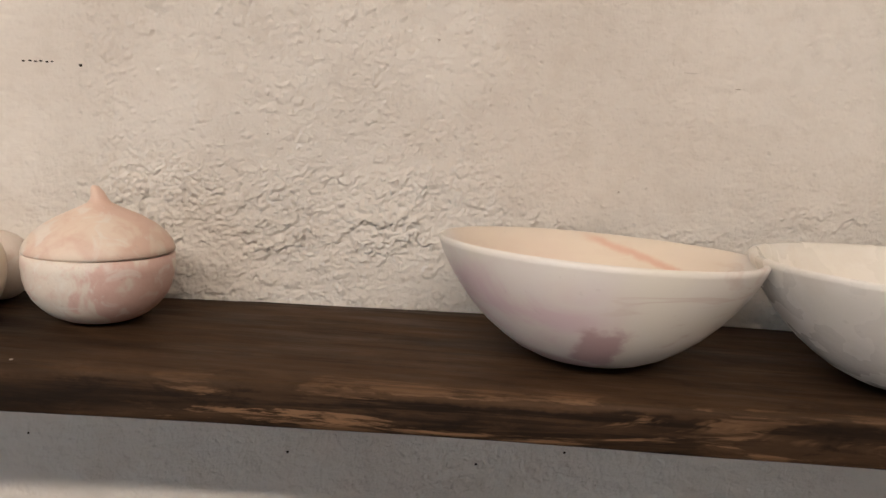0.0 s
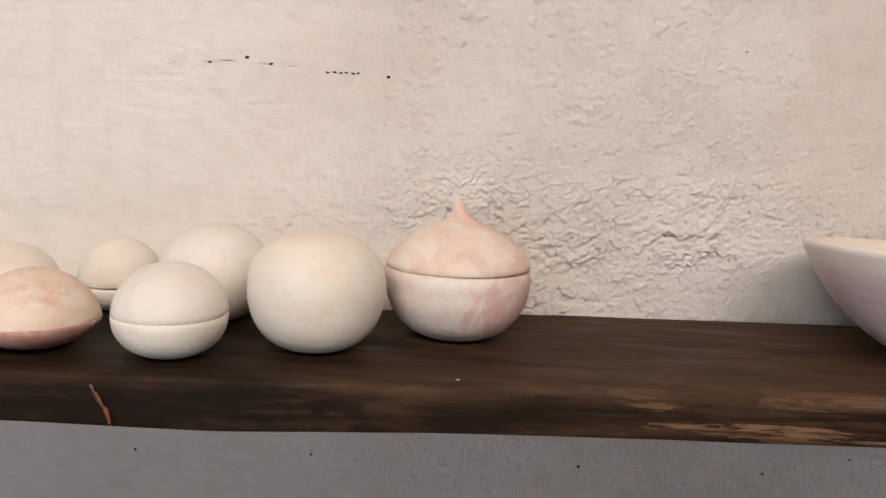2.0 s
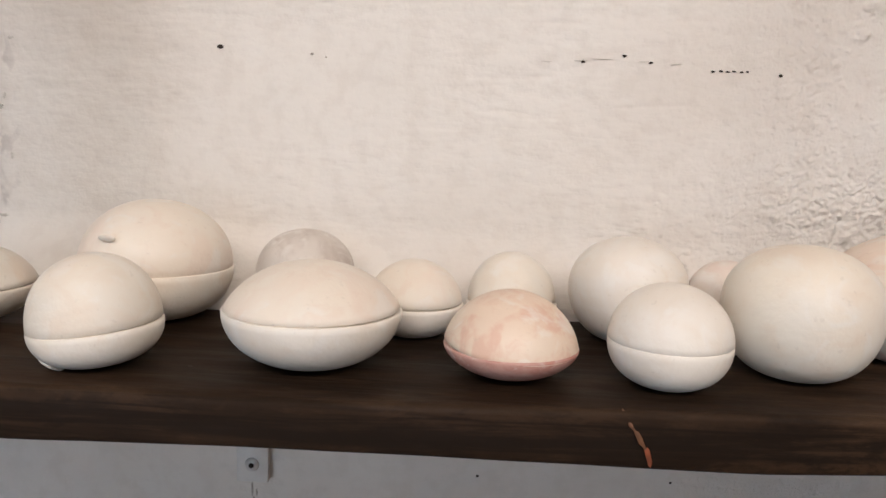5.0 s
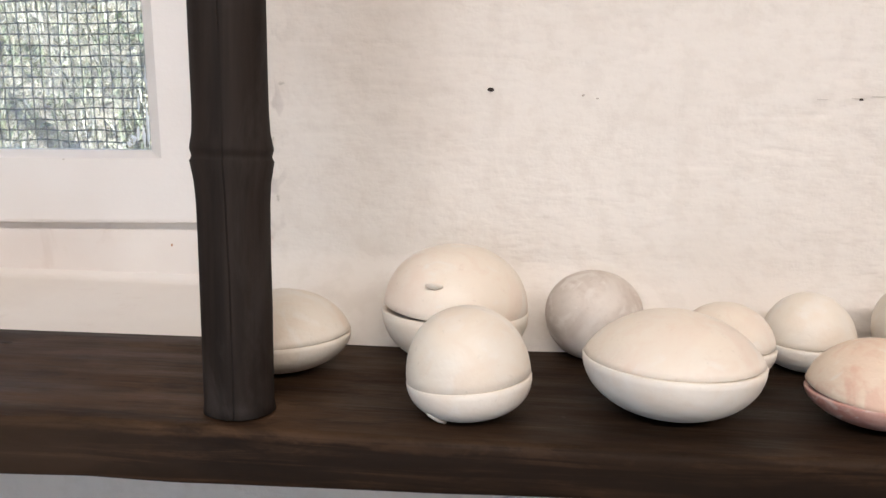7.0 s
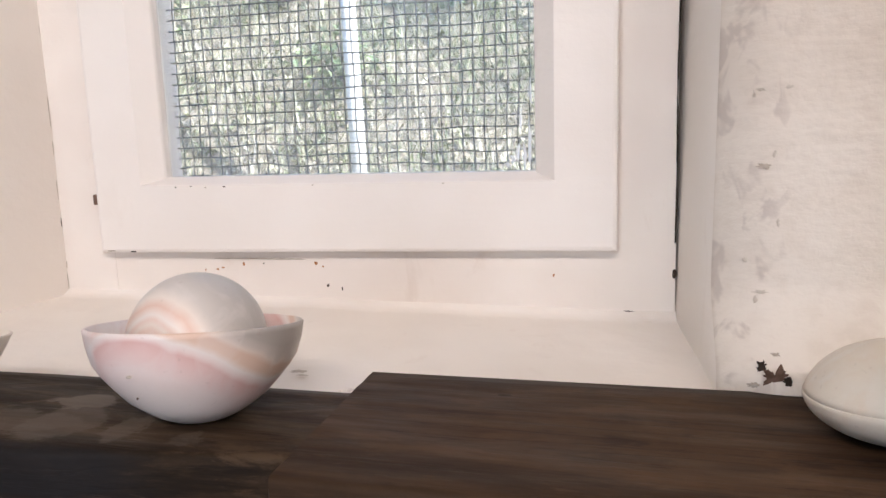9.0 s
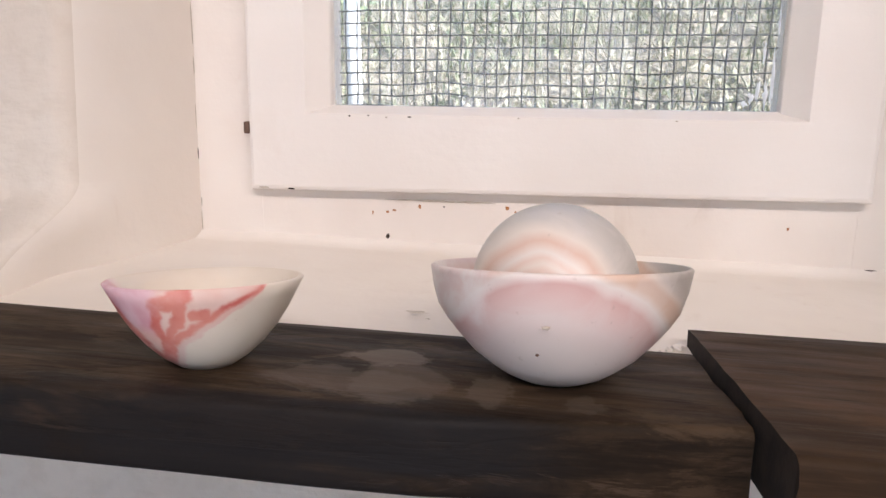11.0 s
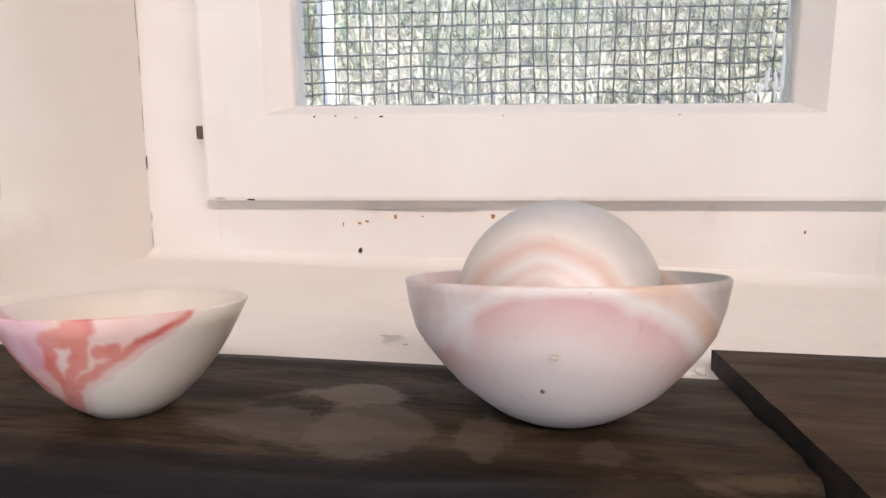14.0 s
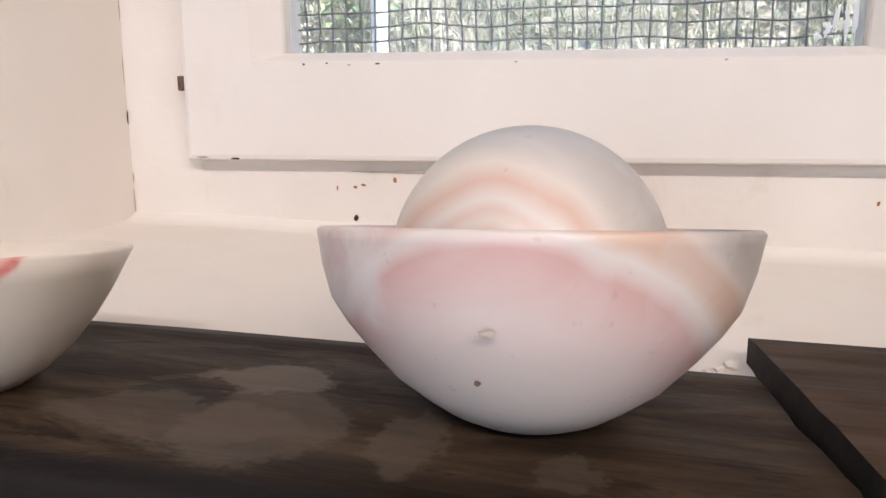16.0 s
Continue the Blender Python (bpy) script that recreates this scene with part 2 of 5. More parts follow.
def burnished(name, base, warm, blush, amount=0.5, size=18.0, speck=0.12, lo=0.44, hi=0.66, rough=0.45, tall=1.0, lean=0.0):
    """Burnished, smoke-fired clay: a pale body with soft clouds of colour, denser to one side where it leans."""
    k = Mat(name, rough, 0.4)
    shift = (random.uniform(-3, 3), random.uniform(-3, 3), random.uniform(-3, 3))
    src = k.mapped((1, 1, 1), shift)
    c = k.mix(k.ramp(k.noise(size * 0.8, 3, 0.5, 0.5, src), [(0.35, 0), (0.65, 1)]), base, warm)
    f = k.noise(size, 4, 0.55, 1.3, k.mapped((1, 1, tall), shift))
    if lean:
        f = k.math("ADD", f, k.math("MULTIPLY", k.axis(0), lean))
    c = k.mix(k.math("MULTIPLY", k.ramp(f, [(lo, 0), (hi, 1)]), amount), c, blush)
    # small brush-worn mottling
    mottle = k.ramp(k.noise(size * 3.2, 4, 0.6, 0.8, src), [(0.50, 0), (0.68, 1)])
    c = k.mix(k.math("MULTIPLY", mottle, 0.28), c, tuple(v * q for v, q in zip(blush, (0.97, 0.95, 0.92))))
    worn = k.ramp(k.noise(size * 2.1, 3, 0.55, 1.0, k.mapped((1, 1, 1), shift[::-1])), [(0.54, 0), (0.66, 1)])
    c = k.mix(k.math("MULTIPLY", worn, 0.45), c, (0.80, 0.765, 0.705))
    dots = k.ramp(k.noise(260, 2, 0.5, 0, src), [(0.66, 0), (0.74, 1)])
    c = k.mix(k.math("MULTIPLY", dots, speck), c, (0.30, 0.24, 0.19))
    k.color(c)
    k.rough(k.ramp(k.noise(30, 3, 0.5, 0, src), [(0.3, rough - 0.08), (0.7, rough + 0.12)]))
    strokes = k.noise(26, 2, 0.4, 0.5, k.mapped((1, 1, 2.2), shift))
    k.bump(k.math("ADD", k.math("MULTIPLY", strokes, 2.2), k.math("ADD", k.noise(90, 3, 0.5, 0, src), k.math("MULTIPLY", k.noise(400, 2), 0.3))), 0.0008, 0.6)
    return k.m


def clouded_bowl():
    """White burnished clay: lilac haze, one mauve blotch with a trail along the foot, a peach ribbon inside."""
    k = Mat("pink_white_clay", 0.30, 0.45)
    x, y, z = k.axis(0), k.axis(1), k.axis(2)
    wob = k.math("MULTIPLY", k.math("SUBTRACT", k.noise(48, 4, 0.6), 0.5), 0.022)
    front = k.window(y, -0.3, 0.0, 0.012)
    c = k.mix(k.ramp(k.noise(15, 3, 0.5, 0.6), [(0.35, 0), (0.65, 1)]), (0.80, 0.755, 0.715), (0.80, 0.75, 0.665))
    haze = k.math("MULTIPLY", k.window(k.math("ADD", x, wob), -0.2, -0.004, 0.022), k.window(k.math("ADD", z, wob), 0.020, 0.062, 0.012))
    haze = k.math("MULTIPLY", haze, k.ramp(k.noise(20, 4, 0.55, 1.0, k.mapped((0.6, 1, 1.8))), [(0.34, 0.25), (0.60, 1)]))
    c = k.mix(k.math("MULTIPLY", haze, 0.9), c, (0.72, 0.555, 0.585))
    blot = k.math("MULTIPLY", k.window(k.math("ADD", k.math("ADD", x, wob), k.math("MULTIPLY", z, -0.10)), -0.019, 0.006, 0.0035), k.window(k.math("ADD", z, wob), 0.0100, 0.036, 0.003))
    trail = k.math("MULTIPLY", k.window(k.math("ADD", x, wob), -0.055, -0.002, 0.008), k.window(k.math("ADD", k.math("ADD", z, k.math("MULTIPLY", x, 0.12)), k.math("MULTIPLY", wob, 0.3)), 0.0005, 0.0095, 0.003))
    mark_ = k.math("MAXIMUM", k.math("MULTIPLY", blot, 0.85), k.math("MULTIPLY", trail, 0.75))
    c = k.mix(k.math("MULTIPLY", mark_, front), c, (0.50, 0.325, 0.335))
    lines = k.ramp(k.noise(26, 3, 0.5, 1.2, k.mapped((0.5, 0.5, 2.6), (1, 4, 2))), [(0.56, 0), (0.63, 1), (0.70, 0)])
    c = k.mix(k.math("MULTIPLY", k.math("MULTIPLY", lines, k.window(x, 0.0, 0.2, 0.02)), 0.5), c, (0.64, 0.51, 0.45))
    # the inside of the far wall: warm cream with a peach ribbon
    c = k.mix(k.math("MULTIPLY", k.window(y, 0.02, 0.3, 0.02), 0.8), c, (0.78, 0.665, 0.535))
    ribbon = k.math("MULTIPLY", k.window(k.math("ADD", k.math("ADD", z, k.math("MULTIPLY", x, 0.30)), k.math("MULTIPLY", wob, 0.4)), 0.0640, 0.0690, 0.0022), k.window(x, 0.005, 0.075, 0.012))
    c = k.mix(k.math("MULTIPLY", k.math("MULTIPLY", ribbon, k.window(y, 0.02, 0.3, 0.01)), 0.75), c, (0.70, 0.42, 0.31))
    dots = k.ramp(k.noise(240, 2), [(0.69, 0), (0.76, 1)])
    c = k.mix(k.math("MULTIPLY", dots, 0.10), c, (0.33, 0.25, 0.22))
    k.color(c)
    k.bump(k.math("ADD", k.noise(100, 3), k.math("MULTIPLY", k.noise(24, 2, 0.4, 0.5, k.mapped((1, 1, 2))), 2.0)), 0.0006, 0.5)
    return k.m


def ringed(name, centre, stops, warp=0.010, flat=1.0, blotch=None):
    """Clay with soft arcs of colour, one outside the other, round a spot on its flank."""
    k = Mat(name, 0.34, 0.45)
    n = k.t.nodes.new("ShaderNodeVectorMath")
    n.operation = "DISTANCE"
    k.link(k.mapped((flat, 0, 1)), n.inputs[0])
    n.inputs[1].default_value = (centre[0] * flat, 0, centre[2])
    w = k.math("MULTIPLY", k.math("SUBTRACT", k.noise(24, 3, 0.5, 0.6), 0.5), warp * 2)
    f = k.math("MULTIPLY", k.math("ADD", n.outputs["Value"], w), 10.0)
    c = k.ramp(f, stops, False)
    c = k.mix(k.math("MULTIPLY", k.ramp(k.noise(34, 4, 0.55, 1.5), [(0.50, 0), (0.66, 1)]), 0.22), c, (0.73, 0.68, 0.665))
    if blotch:
        # the far flank stays lilac where the other turns grey
        far = k.math("MULTIPLY", k.window(k.axis(0), -0.2, -0.022, 0.008), k.window(f, 0.50, 2.0, 0.03))
        c = k.mix(k.math("MULTIPLY", far, 0.85), c, k.mix(k.ramp(k.noise(30, 4, 0.6, 0.8), [(0.42, 0), (0.60, 1)]), (0.68, 0.545, 0.53), (0.74, 0.69, 0.675)))
        # a chalky white blotch that broke through the bands
        rag = k.math("MULTIPLY", k.math("SUBTRACT", k.noise(60, 5, 0.7), 0.5), 0.016)
        x, z = k.math("ADD", k.axis(0), rag), k.math("SUBTRACT", k.axis(2), rag)
        spot = k.math("MULTIPLY", k.window(x, blotch[0] - 0.004, blotch[0] + 0.004, 0.005), k.window(z, blotch[1] - 0.008, blotch[1] + 0.007, 0.004))
        c = k.mix(k.math("MULTIPLY", spot, 0.7), c, (0.79, 0.765, 0.76))
    dots = k.ramp(k.noise(240, 2), [(0.68, 0), (0.75, 1)])
    c = k.mix(k.math("MULTIPLY", dots, 0.2), c, (0.33, 0.25, 0.22))
    k.color(c)
    k.bump(k.noise(100, 3), 0.0003, 0.5)
    return k.m


def stroke(k, x, z, a, b, width, soft):
    """1 along a brush stroke from a to b on the plane of x and z."""
    dx, dz = b[0] - a[0], b[1] - a[1]
    px, pz = k.math("SUBTRACT", x, a[0]), k.math("SUBTRACT", z, a[1])
    t = k.math("DIVIDE", k.math("ADD", k.math("MULTIPLY", px, dx), k.math("MULTIPLY", pz, dz)), dx * dx + dz * dz)
    t = k.math("MINIMUM", k.math("MAXIMUM", t, 0.0), 1.0)
    ex, ez = k.math("SUBTRACT", px, k.math("MULTIPLY", t, dx)), k.math("SUBTRACT", pz, k.math("MULTIPLY", t, dz))
    d = k.math("SQRT", k.math("ADD", k.math("MULTIPLY", ex, ex), k.math("MULTIPLY", ez, ez)))
    return k.window(d, -1.0, width / 2, soft)


def red_flamed():
    """Pale clay with red and lilac running down one flank in branching veins that draw together at the foot."""
    k = Mat("red_flamed_clay", 0.34, 0.42)
    turn = k.mapped((1, 1, 1), rot=(0, 0, radians(-25)))
    x, y, z = k.axis(0, turn), k.axis(1, turn), k.axis(2)
    c = k.mix(k.ramp(k.noise(20, 3), [(0.35, 0), (0.65, 1)]), (0.70, 0.63, 0.54), (0.76, 0.705, 0.62))
    wx = k.math("ADD", k.math("ADD", x, 0.0060), k.math("MULTIPLY", k.math("SUBTRACT", k.noise(70, 4, 0.6), 0.5), 0.007))
    wz = k.math("ADD", k.math("MULTIPLY", z, 0.90), k.math("MULTIPLY", k.math("SUBTRACT", k.noise(70, 4, 0.6, 0, k.mapped((1, 1, 1), (5, 3, 1))), 0.5), 0.007))
    front = k.window(y, -0.2, 0.006, 0.008)
    # the run is bounded by a line that falls steeply and then drops straight to the foot
    edge = k.math("SUBTRACT", wx, k.math("MULTIPLY", k.math("MAXIMUM", k.math("SUBTRACT", wz, 0.014), 0.0), 1.38))
    flank = k.math("MULTIPLY", k.window(edge, -0.2, -0.0015, 0.0012), front)
    low = k.window(k.math("ADD", wx, k.math("MULTIPLY", wz, 0.86)), -0.0145, 0.2, 0.0015)
    flank = k.math("MULTIPLY", flank, low)
    tint = k.mix(k.ramp(k.noise(26, 3), [(0.40, 0), (0.60, 1)]), (0.71, 0.47, 0.42), (0.74, 0.58, 0.53))
    lilac = k.math("MULTIPLY", k.window(wz, 0.020, 0.06, 0.005), k.window(wx, -0.2, -0.012, 0.004))
    tint = k.mix(k.math("MULTIPLY", lilac, 0.85), tint, k.mix(k.ramp(k.noise(40, 3), [(0.42, 0), (0.60, 1)]), (0.62, 0.32, 0.41), (0.71, 0.50, 0.57)))
    red = k.mix(k.ramp(k.noise(36, 4, 0.6), [(0.36, 0), (0.64, 1)]), (0.56, 0.135, 0.115), (0.66, 0.27, 0.225))
    runs = None
    for a, b, w in (((-0.043, 0.034), (-0.031, 0.022), 0.0091), ((-0.031, 0.022), (-0.021, 0.010), 0.0122), ((-0.021, 0.010), (-0.012, 0.001), 0.0107),
                    ((-0.009, 0.002), (-0.008, 0.015), 0.0064), ((-0.008, 0.014), (-0.0130, 0.023), 0.0040), ((-0.0130, 0.023), (-0.0125, 0.033), 0.0048),
                    ((-0.008, 0.015), (-0.0035, 0.025), 0.0047), ((-0.0035, 0.025), (-0.0025, 0.036), 0.0064), ((-0.0130, 0.0325), (-0.001, 0.0365), 0.0064),
                    ((-0.005, 0.016), (0.004, 0.0235), 0.0036), ((0.004, 0.0235), (0.0145, 0.0310), 0.0028), ((0.0145, 0.0310), (0.030, 0.0385), 0.0024), ((0.0035, 0.0290), (0.0075, 0.0290), 0.0053)):
        one = stroke(k, wx, wz, a, b, w, 0.0011)
        runs = one if runs is None else k.math("MAXIMUM", runs, one)
    inner = k.mix(k.math("MULTIPLY", runs, k.ramp(k.noise(60, 4, 0.6), [(0.30, 0.62), (0.55, 1)])), tint, red)
    c = k.mix(flank, c, inner)
    dots = k.ramp(k.noise(240, 2), [(0.69, 0), (0.76, 1)])
    k.color(k.mix(k.math("MULTIPLY", dots, 0.12), c, (0.33, 0.25, 0.22)))
    k.bump(k.noise(90, 3), 0.0004, 0.5)
    return k.m


def bamboo_skin():
    """Black bamboo: dark and dull, finely streaked, a grey bloom on the skin and one drying crack."""
    k = Mat("black_bamboo", 0.66, 0.10)
    g = k.noise(6, 6, 0.66, 0.3, k.mapped((14, 14, 0.8)))
    c = k.mix(k.ramp(g, [(0.30, 0), (0.72, 1)]), (0.0125, 0.0094, 0.0078), (0.0290, 0.0218, 0.0180))
    bloom = k.ramp(k.noise(14, 6, 0.68, 0.5, k.mapped((1.3, 1.3, 0.55))), [(0.46, 0), (0.62, 1)])
    c = k.mix(k.math("MULTIPLY", bloom, 0.55), c, (0.047, 0.0400, 0.0365))
    x = k.math("ADD", k.axis(0), k.math("MULTIPLY", k.math("SUBTRACT", k.noise(20, 3), 0.5), 0.0015))
    split = k.math("MULTIPLY", k.math("MULTIPLY", k.window(k.math("ADD", x, k.math("MULTIPLY", k.axis(2), 0.026)), 0.0031, 0.0037, 0.0004), k.window(k.axis(1), -0.1, 0.0, 0.002)), k.ramp(k.noise(9, 3, 0.5, 0, k.mapped((0, 0, 1))), [(0.35, 0.25), (0.55, 1)]))
    c = k.mix(k.math("MULTIPLY", split, 0.85), c, (0.004, 0.003, 0.0025))
    k.color(c)
    k.bump(k.math("SUBTRACT", k.math("MULTIPLY", g, 0.7), split), 0.0008, 0.6)
    return k.m


def plain(name, c, c2, rough=0.6, scale=30.0, metal=0.0, bump=0.0003):
    k = Mat(name, rough, 0.4)
    k.color(k.mix(k.ramp(k.noise(scale, 4), [(0.35, 0), (0.65, 1)]), c, c2))
    k.b.inputs["Metallic"].default_value = metal
    k.bump(k.noise(scale * 5, 3), bump, 0.6)
    return k.m


def leaf_green(name, stops):
    """Leaves and blades; every island takes a colour of its own."""
    k = Mat(name, 0.5, 0.4)
    r = k.t.nodes.new("ShaderNodeNewGeometry").outputs["Random Per Island"]
    patch = k.ramp(k.noise(2.2, 5, 0.65, 0.8), [(0.40, 0), (0.60, 1)])
    r = k.math("ADD", k.math("MULTIPLY", r, 0.45), k.math("MULTIPLY", patch, 0.55))
    k.color(k.ramp(r, stops, False))
    return k.m


def clear_glass():
    k = Mat("window_glass", 0.0, 0.5)
    out = k.t.nodes["Material Output"]
    clear, gloss, both = k.t.nodes.new("ShaderNodeBsdfTransparent"), k.t.nodes.new("ShaderNodeBsdfGlossy"), k.t.nodes.new("ShaderNodeMixShader")
    clear.inputs[0].default_value = (0.93, 0.96, 0.95, 1)
    gloss.inputs["Roughness"].default_value = 0.02
    fres = k.node("ShaderNodeFresnel", IOR=1.25)
    k.link(fres.outputs[0], both.inputs[0])
    k.link(clear.outputs[0], both.inputs[1])
    k.link(gloss.outputs[0], both.inputs[2])
    # pale haze added to the pane, lightening the view through it
    pane_haze, veil = k.t.nodes.new("ShaderNodeBsdfTranslucent"), k.t.nodes.new("ShaderNodeMixShader")
    pane_haze.inputs[0].default_value = (0.8, 0.8, 0.78, 1)
    k.link(k.ramp(k.noise(14, 4), [(0.3, 0.15), (0.8, 0.27)]), veil.inputs[0])
    k.link(both.outputs[0], veil.inputs[1])
    k.link(pane_haze.outputs[0], veil.inputs[2])
    k.link(veil.outputs[0], out.inputs[0])
    return k.m


TOP = 1.313          # top of the long plank
TOP_B = 1.3065        # top of the short plank

PLASTER = plaster()
SILL = white_paint("limewashed_sill", (0.77, 0.72, 0.665), (0.82, 0.78, 0.73), 0.06)
FRAME = white_paint("old_white_paint", (0.72, 0.66, 0.61), (0.79, 0.74, 0.69), 0.12)
SASH = white_paint("white_paint", (0.77, 0.725, 0.685), (0.81, 0.775, 0.74))
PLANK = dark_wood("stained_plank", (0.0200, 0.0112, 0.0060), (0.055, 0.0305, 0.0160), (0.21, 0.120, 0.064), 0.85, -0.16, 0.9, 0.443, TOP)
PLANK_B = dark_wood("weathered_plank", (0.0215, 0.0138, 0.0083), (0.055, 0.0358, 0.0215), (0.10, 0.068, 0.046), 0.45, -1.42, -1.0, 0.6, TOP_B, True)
BAMBOO = bamboo_skin()
END_GRAIN = plain("shaded_end_grain", (0.007, 0.0055, 0.0042), (0.024, 0.0165, 0.012), 0.85, 90)
DARK = plain("hollow_dark", (0.02, 0.014, 0.011), (0.04, 0.028, 0.02), 0.9)
BROWN = plain("bare_earth", (0.075, 0.045, 0.032), (0.16, 0.10, 0.075), 0.95, 150)
CRACK = plain("crack_shade", (0.36, 0.31, 0.26), (0.48, 0.43, 0.37), 0.95, 100)
FAINT = plain("faint_crack", (0.50, 0.45, 0.39), (0.56, 0.51, 0.45), 0.95, 100)
RUST = plain("rust", (0.30, 0.11, 0.035), (0.42, 0.20, 0.08), 0.85, 300)
RESIN = plain("dark_resin", (0.10, 0.045, 0.02), (0.16, 0.07, 0.03), 0.6, 120)
ORANGE = plain("raw_orange_wood", (0.26, 0.062, 0.018), (0.14, 0.042, 0.018), 0.6, 120)
STEEL = plain("zinc_steel", (0.62, 0.62, 0.61), (0.74, 0.73, 0.71), 0.35, 60, 0.45)
BLACK_IRON = plain("black_iron", (0.02, 0.02, 0.022), (0.035, 0.033, 0.033), 0.45, 50, 0.5)
BRACKET = plain("painted_steel", (0.60, 0.57, 0.53), (0.68, 0.65, 0.61), 0.5, 40)
WIRE = plain("dark_wire", (0.028, 0.029, 0.028), (0.055, 0.056, 0.052), 0.5, 200, 0.4)
GLASS = clear_glass()
SMEAR = plain("paint_smear", (0.72, 0.76, 0.80), (0.62, 0.68, 0.74), 0.6, 120)
ROOM = plain("room_plaster", (0.40, 0.37, 0.33), (0.48, 0.45, 0.41), 0.9, 6)
FLOOR = plain("clay_floor", (0.24, 0.165, 0.12), (0.32, 0.225, 0.165), 0.7, 8)
EARTH = plain("dry_earth", (0.20, 0.165, 0.12), (0.36, 0.31, 0.235), 0.95, 14, 0, 0.02)
LEAVES = leaf_green("foliage", [(0.0, (0.05, 0.08, 0.04)), (0.35, (0.15, 0.205, 0.09)), (0.6, (0.29, 0.335, 0.15)), (0.8, (0.33, 0.39, 0.18)), (1.0, (0.48, 0.49, 0.31))])
STRAW = leaf_green("dry_leaves", [(0.0, (0.14, 0.15, 0.09)), (0.35, (0.30, 0.29, 0.19)), (0.65, (0.46, 0.42, 0.31)), (1.0, (0.62, 0.58, 0.50))])
BLADES = leaf_green("dry_grass", [(0.0, (0.08, 0.09, 0.05)), (0.3, (0.17, 0.20, 0.09)), (0.55, (0.38, 0.37, 0.24)), (0.8, (0.50, 0.46, 0.34)), (1.0, (0.64, 0.60, 0.52))])
BARK = plain("grey_bark", (0.09, 0.075, 0.06), (0.17, 0.145, 0.12), 0.9, 20, 0, 0.004)
POST = plain("pale_post", (0.60, 0.60, 0.58), (0.72, 0.72, 0.70), 0.6, 10)

CREAM = burnished("cream_clay", (0.755, 0.695, 0.60), (0.785, 0.70, 0.58), (0.725, 0.60, 0.475), 0.5)
WHITE = burnished("white_clay", (0.775, 0.735, 0.675), (0.80, 0.74, 0.65), (0.73, 0.63, 0.515), 0.4)
PEACH = burnished("peach_lid_clay", (0.79, 0.725, 0.625), (0.79, 0.70, 0.585), (0.745, 0.595, 0.49), 0.45, 20)
GREY = burnished("smoked_grey_clay", (0.59, 0.53, 0.47), (0.65, 0.585, 0.515), (0.48, 0.40, 0.34), 0.55, 22)
BLUSH = burnished("blushing_clay", (0.74, 0.66, 0.58), (0.73, 0.63, 0.55), (0.70, 0.53, 0.45), 0.5, 16)
ONION_B = burnished("onion_body_clay", (0.74, 0.665, 0.575), (0.73, 0.62, 0.53), (0.66, 0.40, 0.345), 0.75, 30, 0.15, 0.50, 0.60, tall=0.8, lean=2.6)
ONION_L = burnished("onion_lid_clay", (0.775, 0.655, 0.54), (0.76, 0.60, 0.485), (0.665, 0.42, 0.34), 0.55, 22, 0.1, 0.49, 0.63, tall=0.45, lean=2.2)
CLAM_L = burnished("clam_lid_clay", (0.765, 0.645, 0.51), (0.745, 0.59, 0.455), (0.66, 0.38, 0.27), 0.55, 24, 0.1, 0.51, 0.62)
CLAM_B = burnished("clam_body_clay", (0.53, 0.255, 0.20), (0.47, 0.205, 0.155), (0.70, 0.52, 0.45), 0.4, 30)
BOWL_A = clouded_bowl()
BOWL_B = burnished("white_glossy_clay", (0.79, 0.755, 0.72), (0.80, 0.76, 0.68), (0.72, 0.66, 0.58), 0.3, 9, 0.08, 0.5, 0.62, 0.28)
PALE = (0.72, 0.655, 0.60)
SUN_BOWL = ringed("banded_bowl_clay", (0.0015, 0, 0.0100), [(0.0, (0.76, 0.705, 0.675)), (0.18, (0.755, 0.69, 0.665)), (0.31, (0.735, 0.635, 0.615)), (0.405, (0.68, 0.50, 0.48)), (0.445, (0.635, 0.42, 0.40)), (0.47, (0.71, 0.60, 0.575)), (0.495, (0.75, 0.70, 0.67)), (0.525, (0.66, 0.50, 0.405)), (0.555, (0.62, 0.455, 0.365)), (0.575, (0.64, 0.56, 0.50)), (0.595, (0.52, 0.475, 0.44)), (0.635, (0.40, 0.37, 0.345)), (0.80, (0.33, 0.31, 0.29))], 0.0062, 1.0, (-0.0330, 0.042))
SUN_BALL = ringed("banded_ball_clay", (-0.0050, 0, -0.002), [(0.0, PALE), (0.11, PALE), (0.145, (0.69, 0.55, 0.49)), (0.17, PALE), (0.195, (0.70, 0.56, 0.50)), (0.22, (0.74, 0.69, 0.65)), (0.262, (0.665, 0.485, 0.41)), (0.30, PALE), (0.345, (0.56, 0.535, 0.51)), (0.42, (0.46, 0.44, 0.42)), (0.60, (0.41, 0.39, 0.37))], 0.004)
RED_BOWL = red_flamed()


# ---- builders ----
def part(name, bm, material, parent=None, label="", smooth=True):
    """Links a bmesh as one mesh object, under a thing or a part."""
    me = bpy.data.meshes.new(name)
    bm.to_mesh(me)
    bm.free()
    me.materials.append(material)
    if smooth:
        me.shade_smooth()
    ob = new(name, me)
    ob.parent = parent
    return tagged(ob, label)


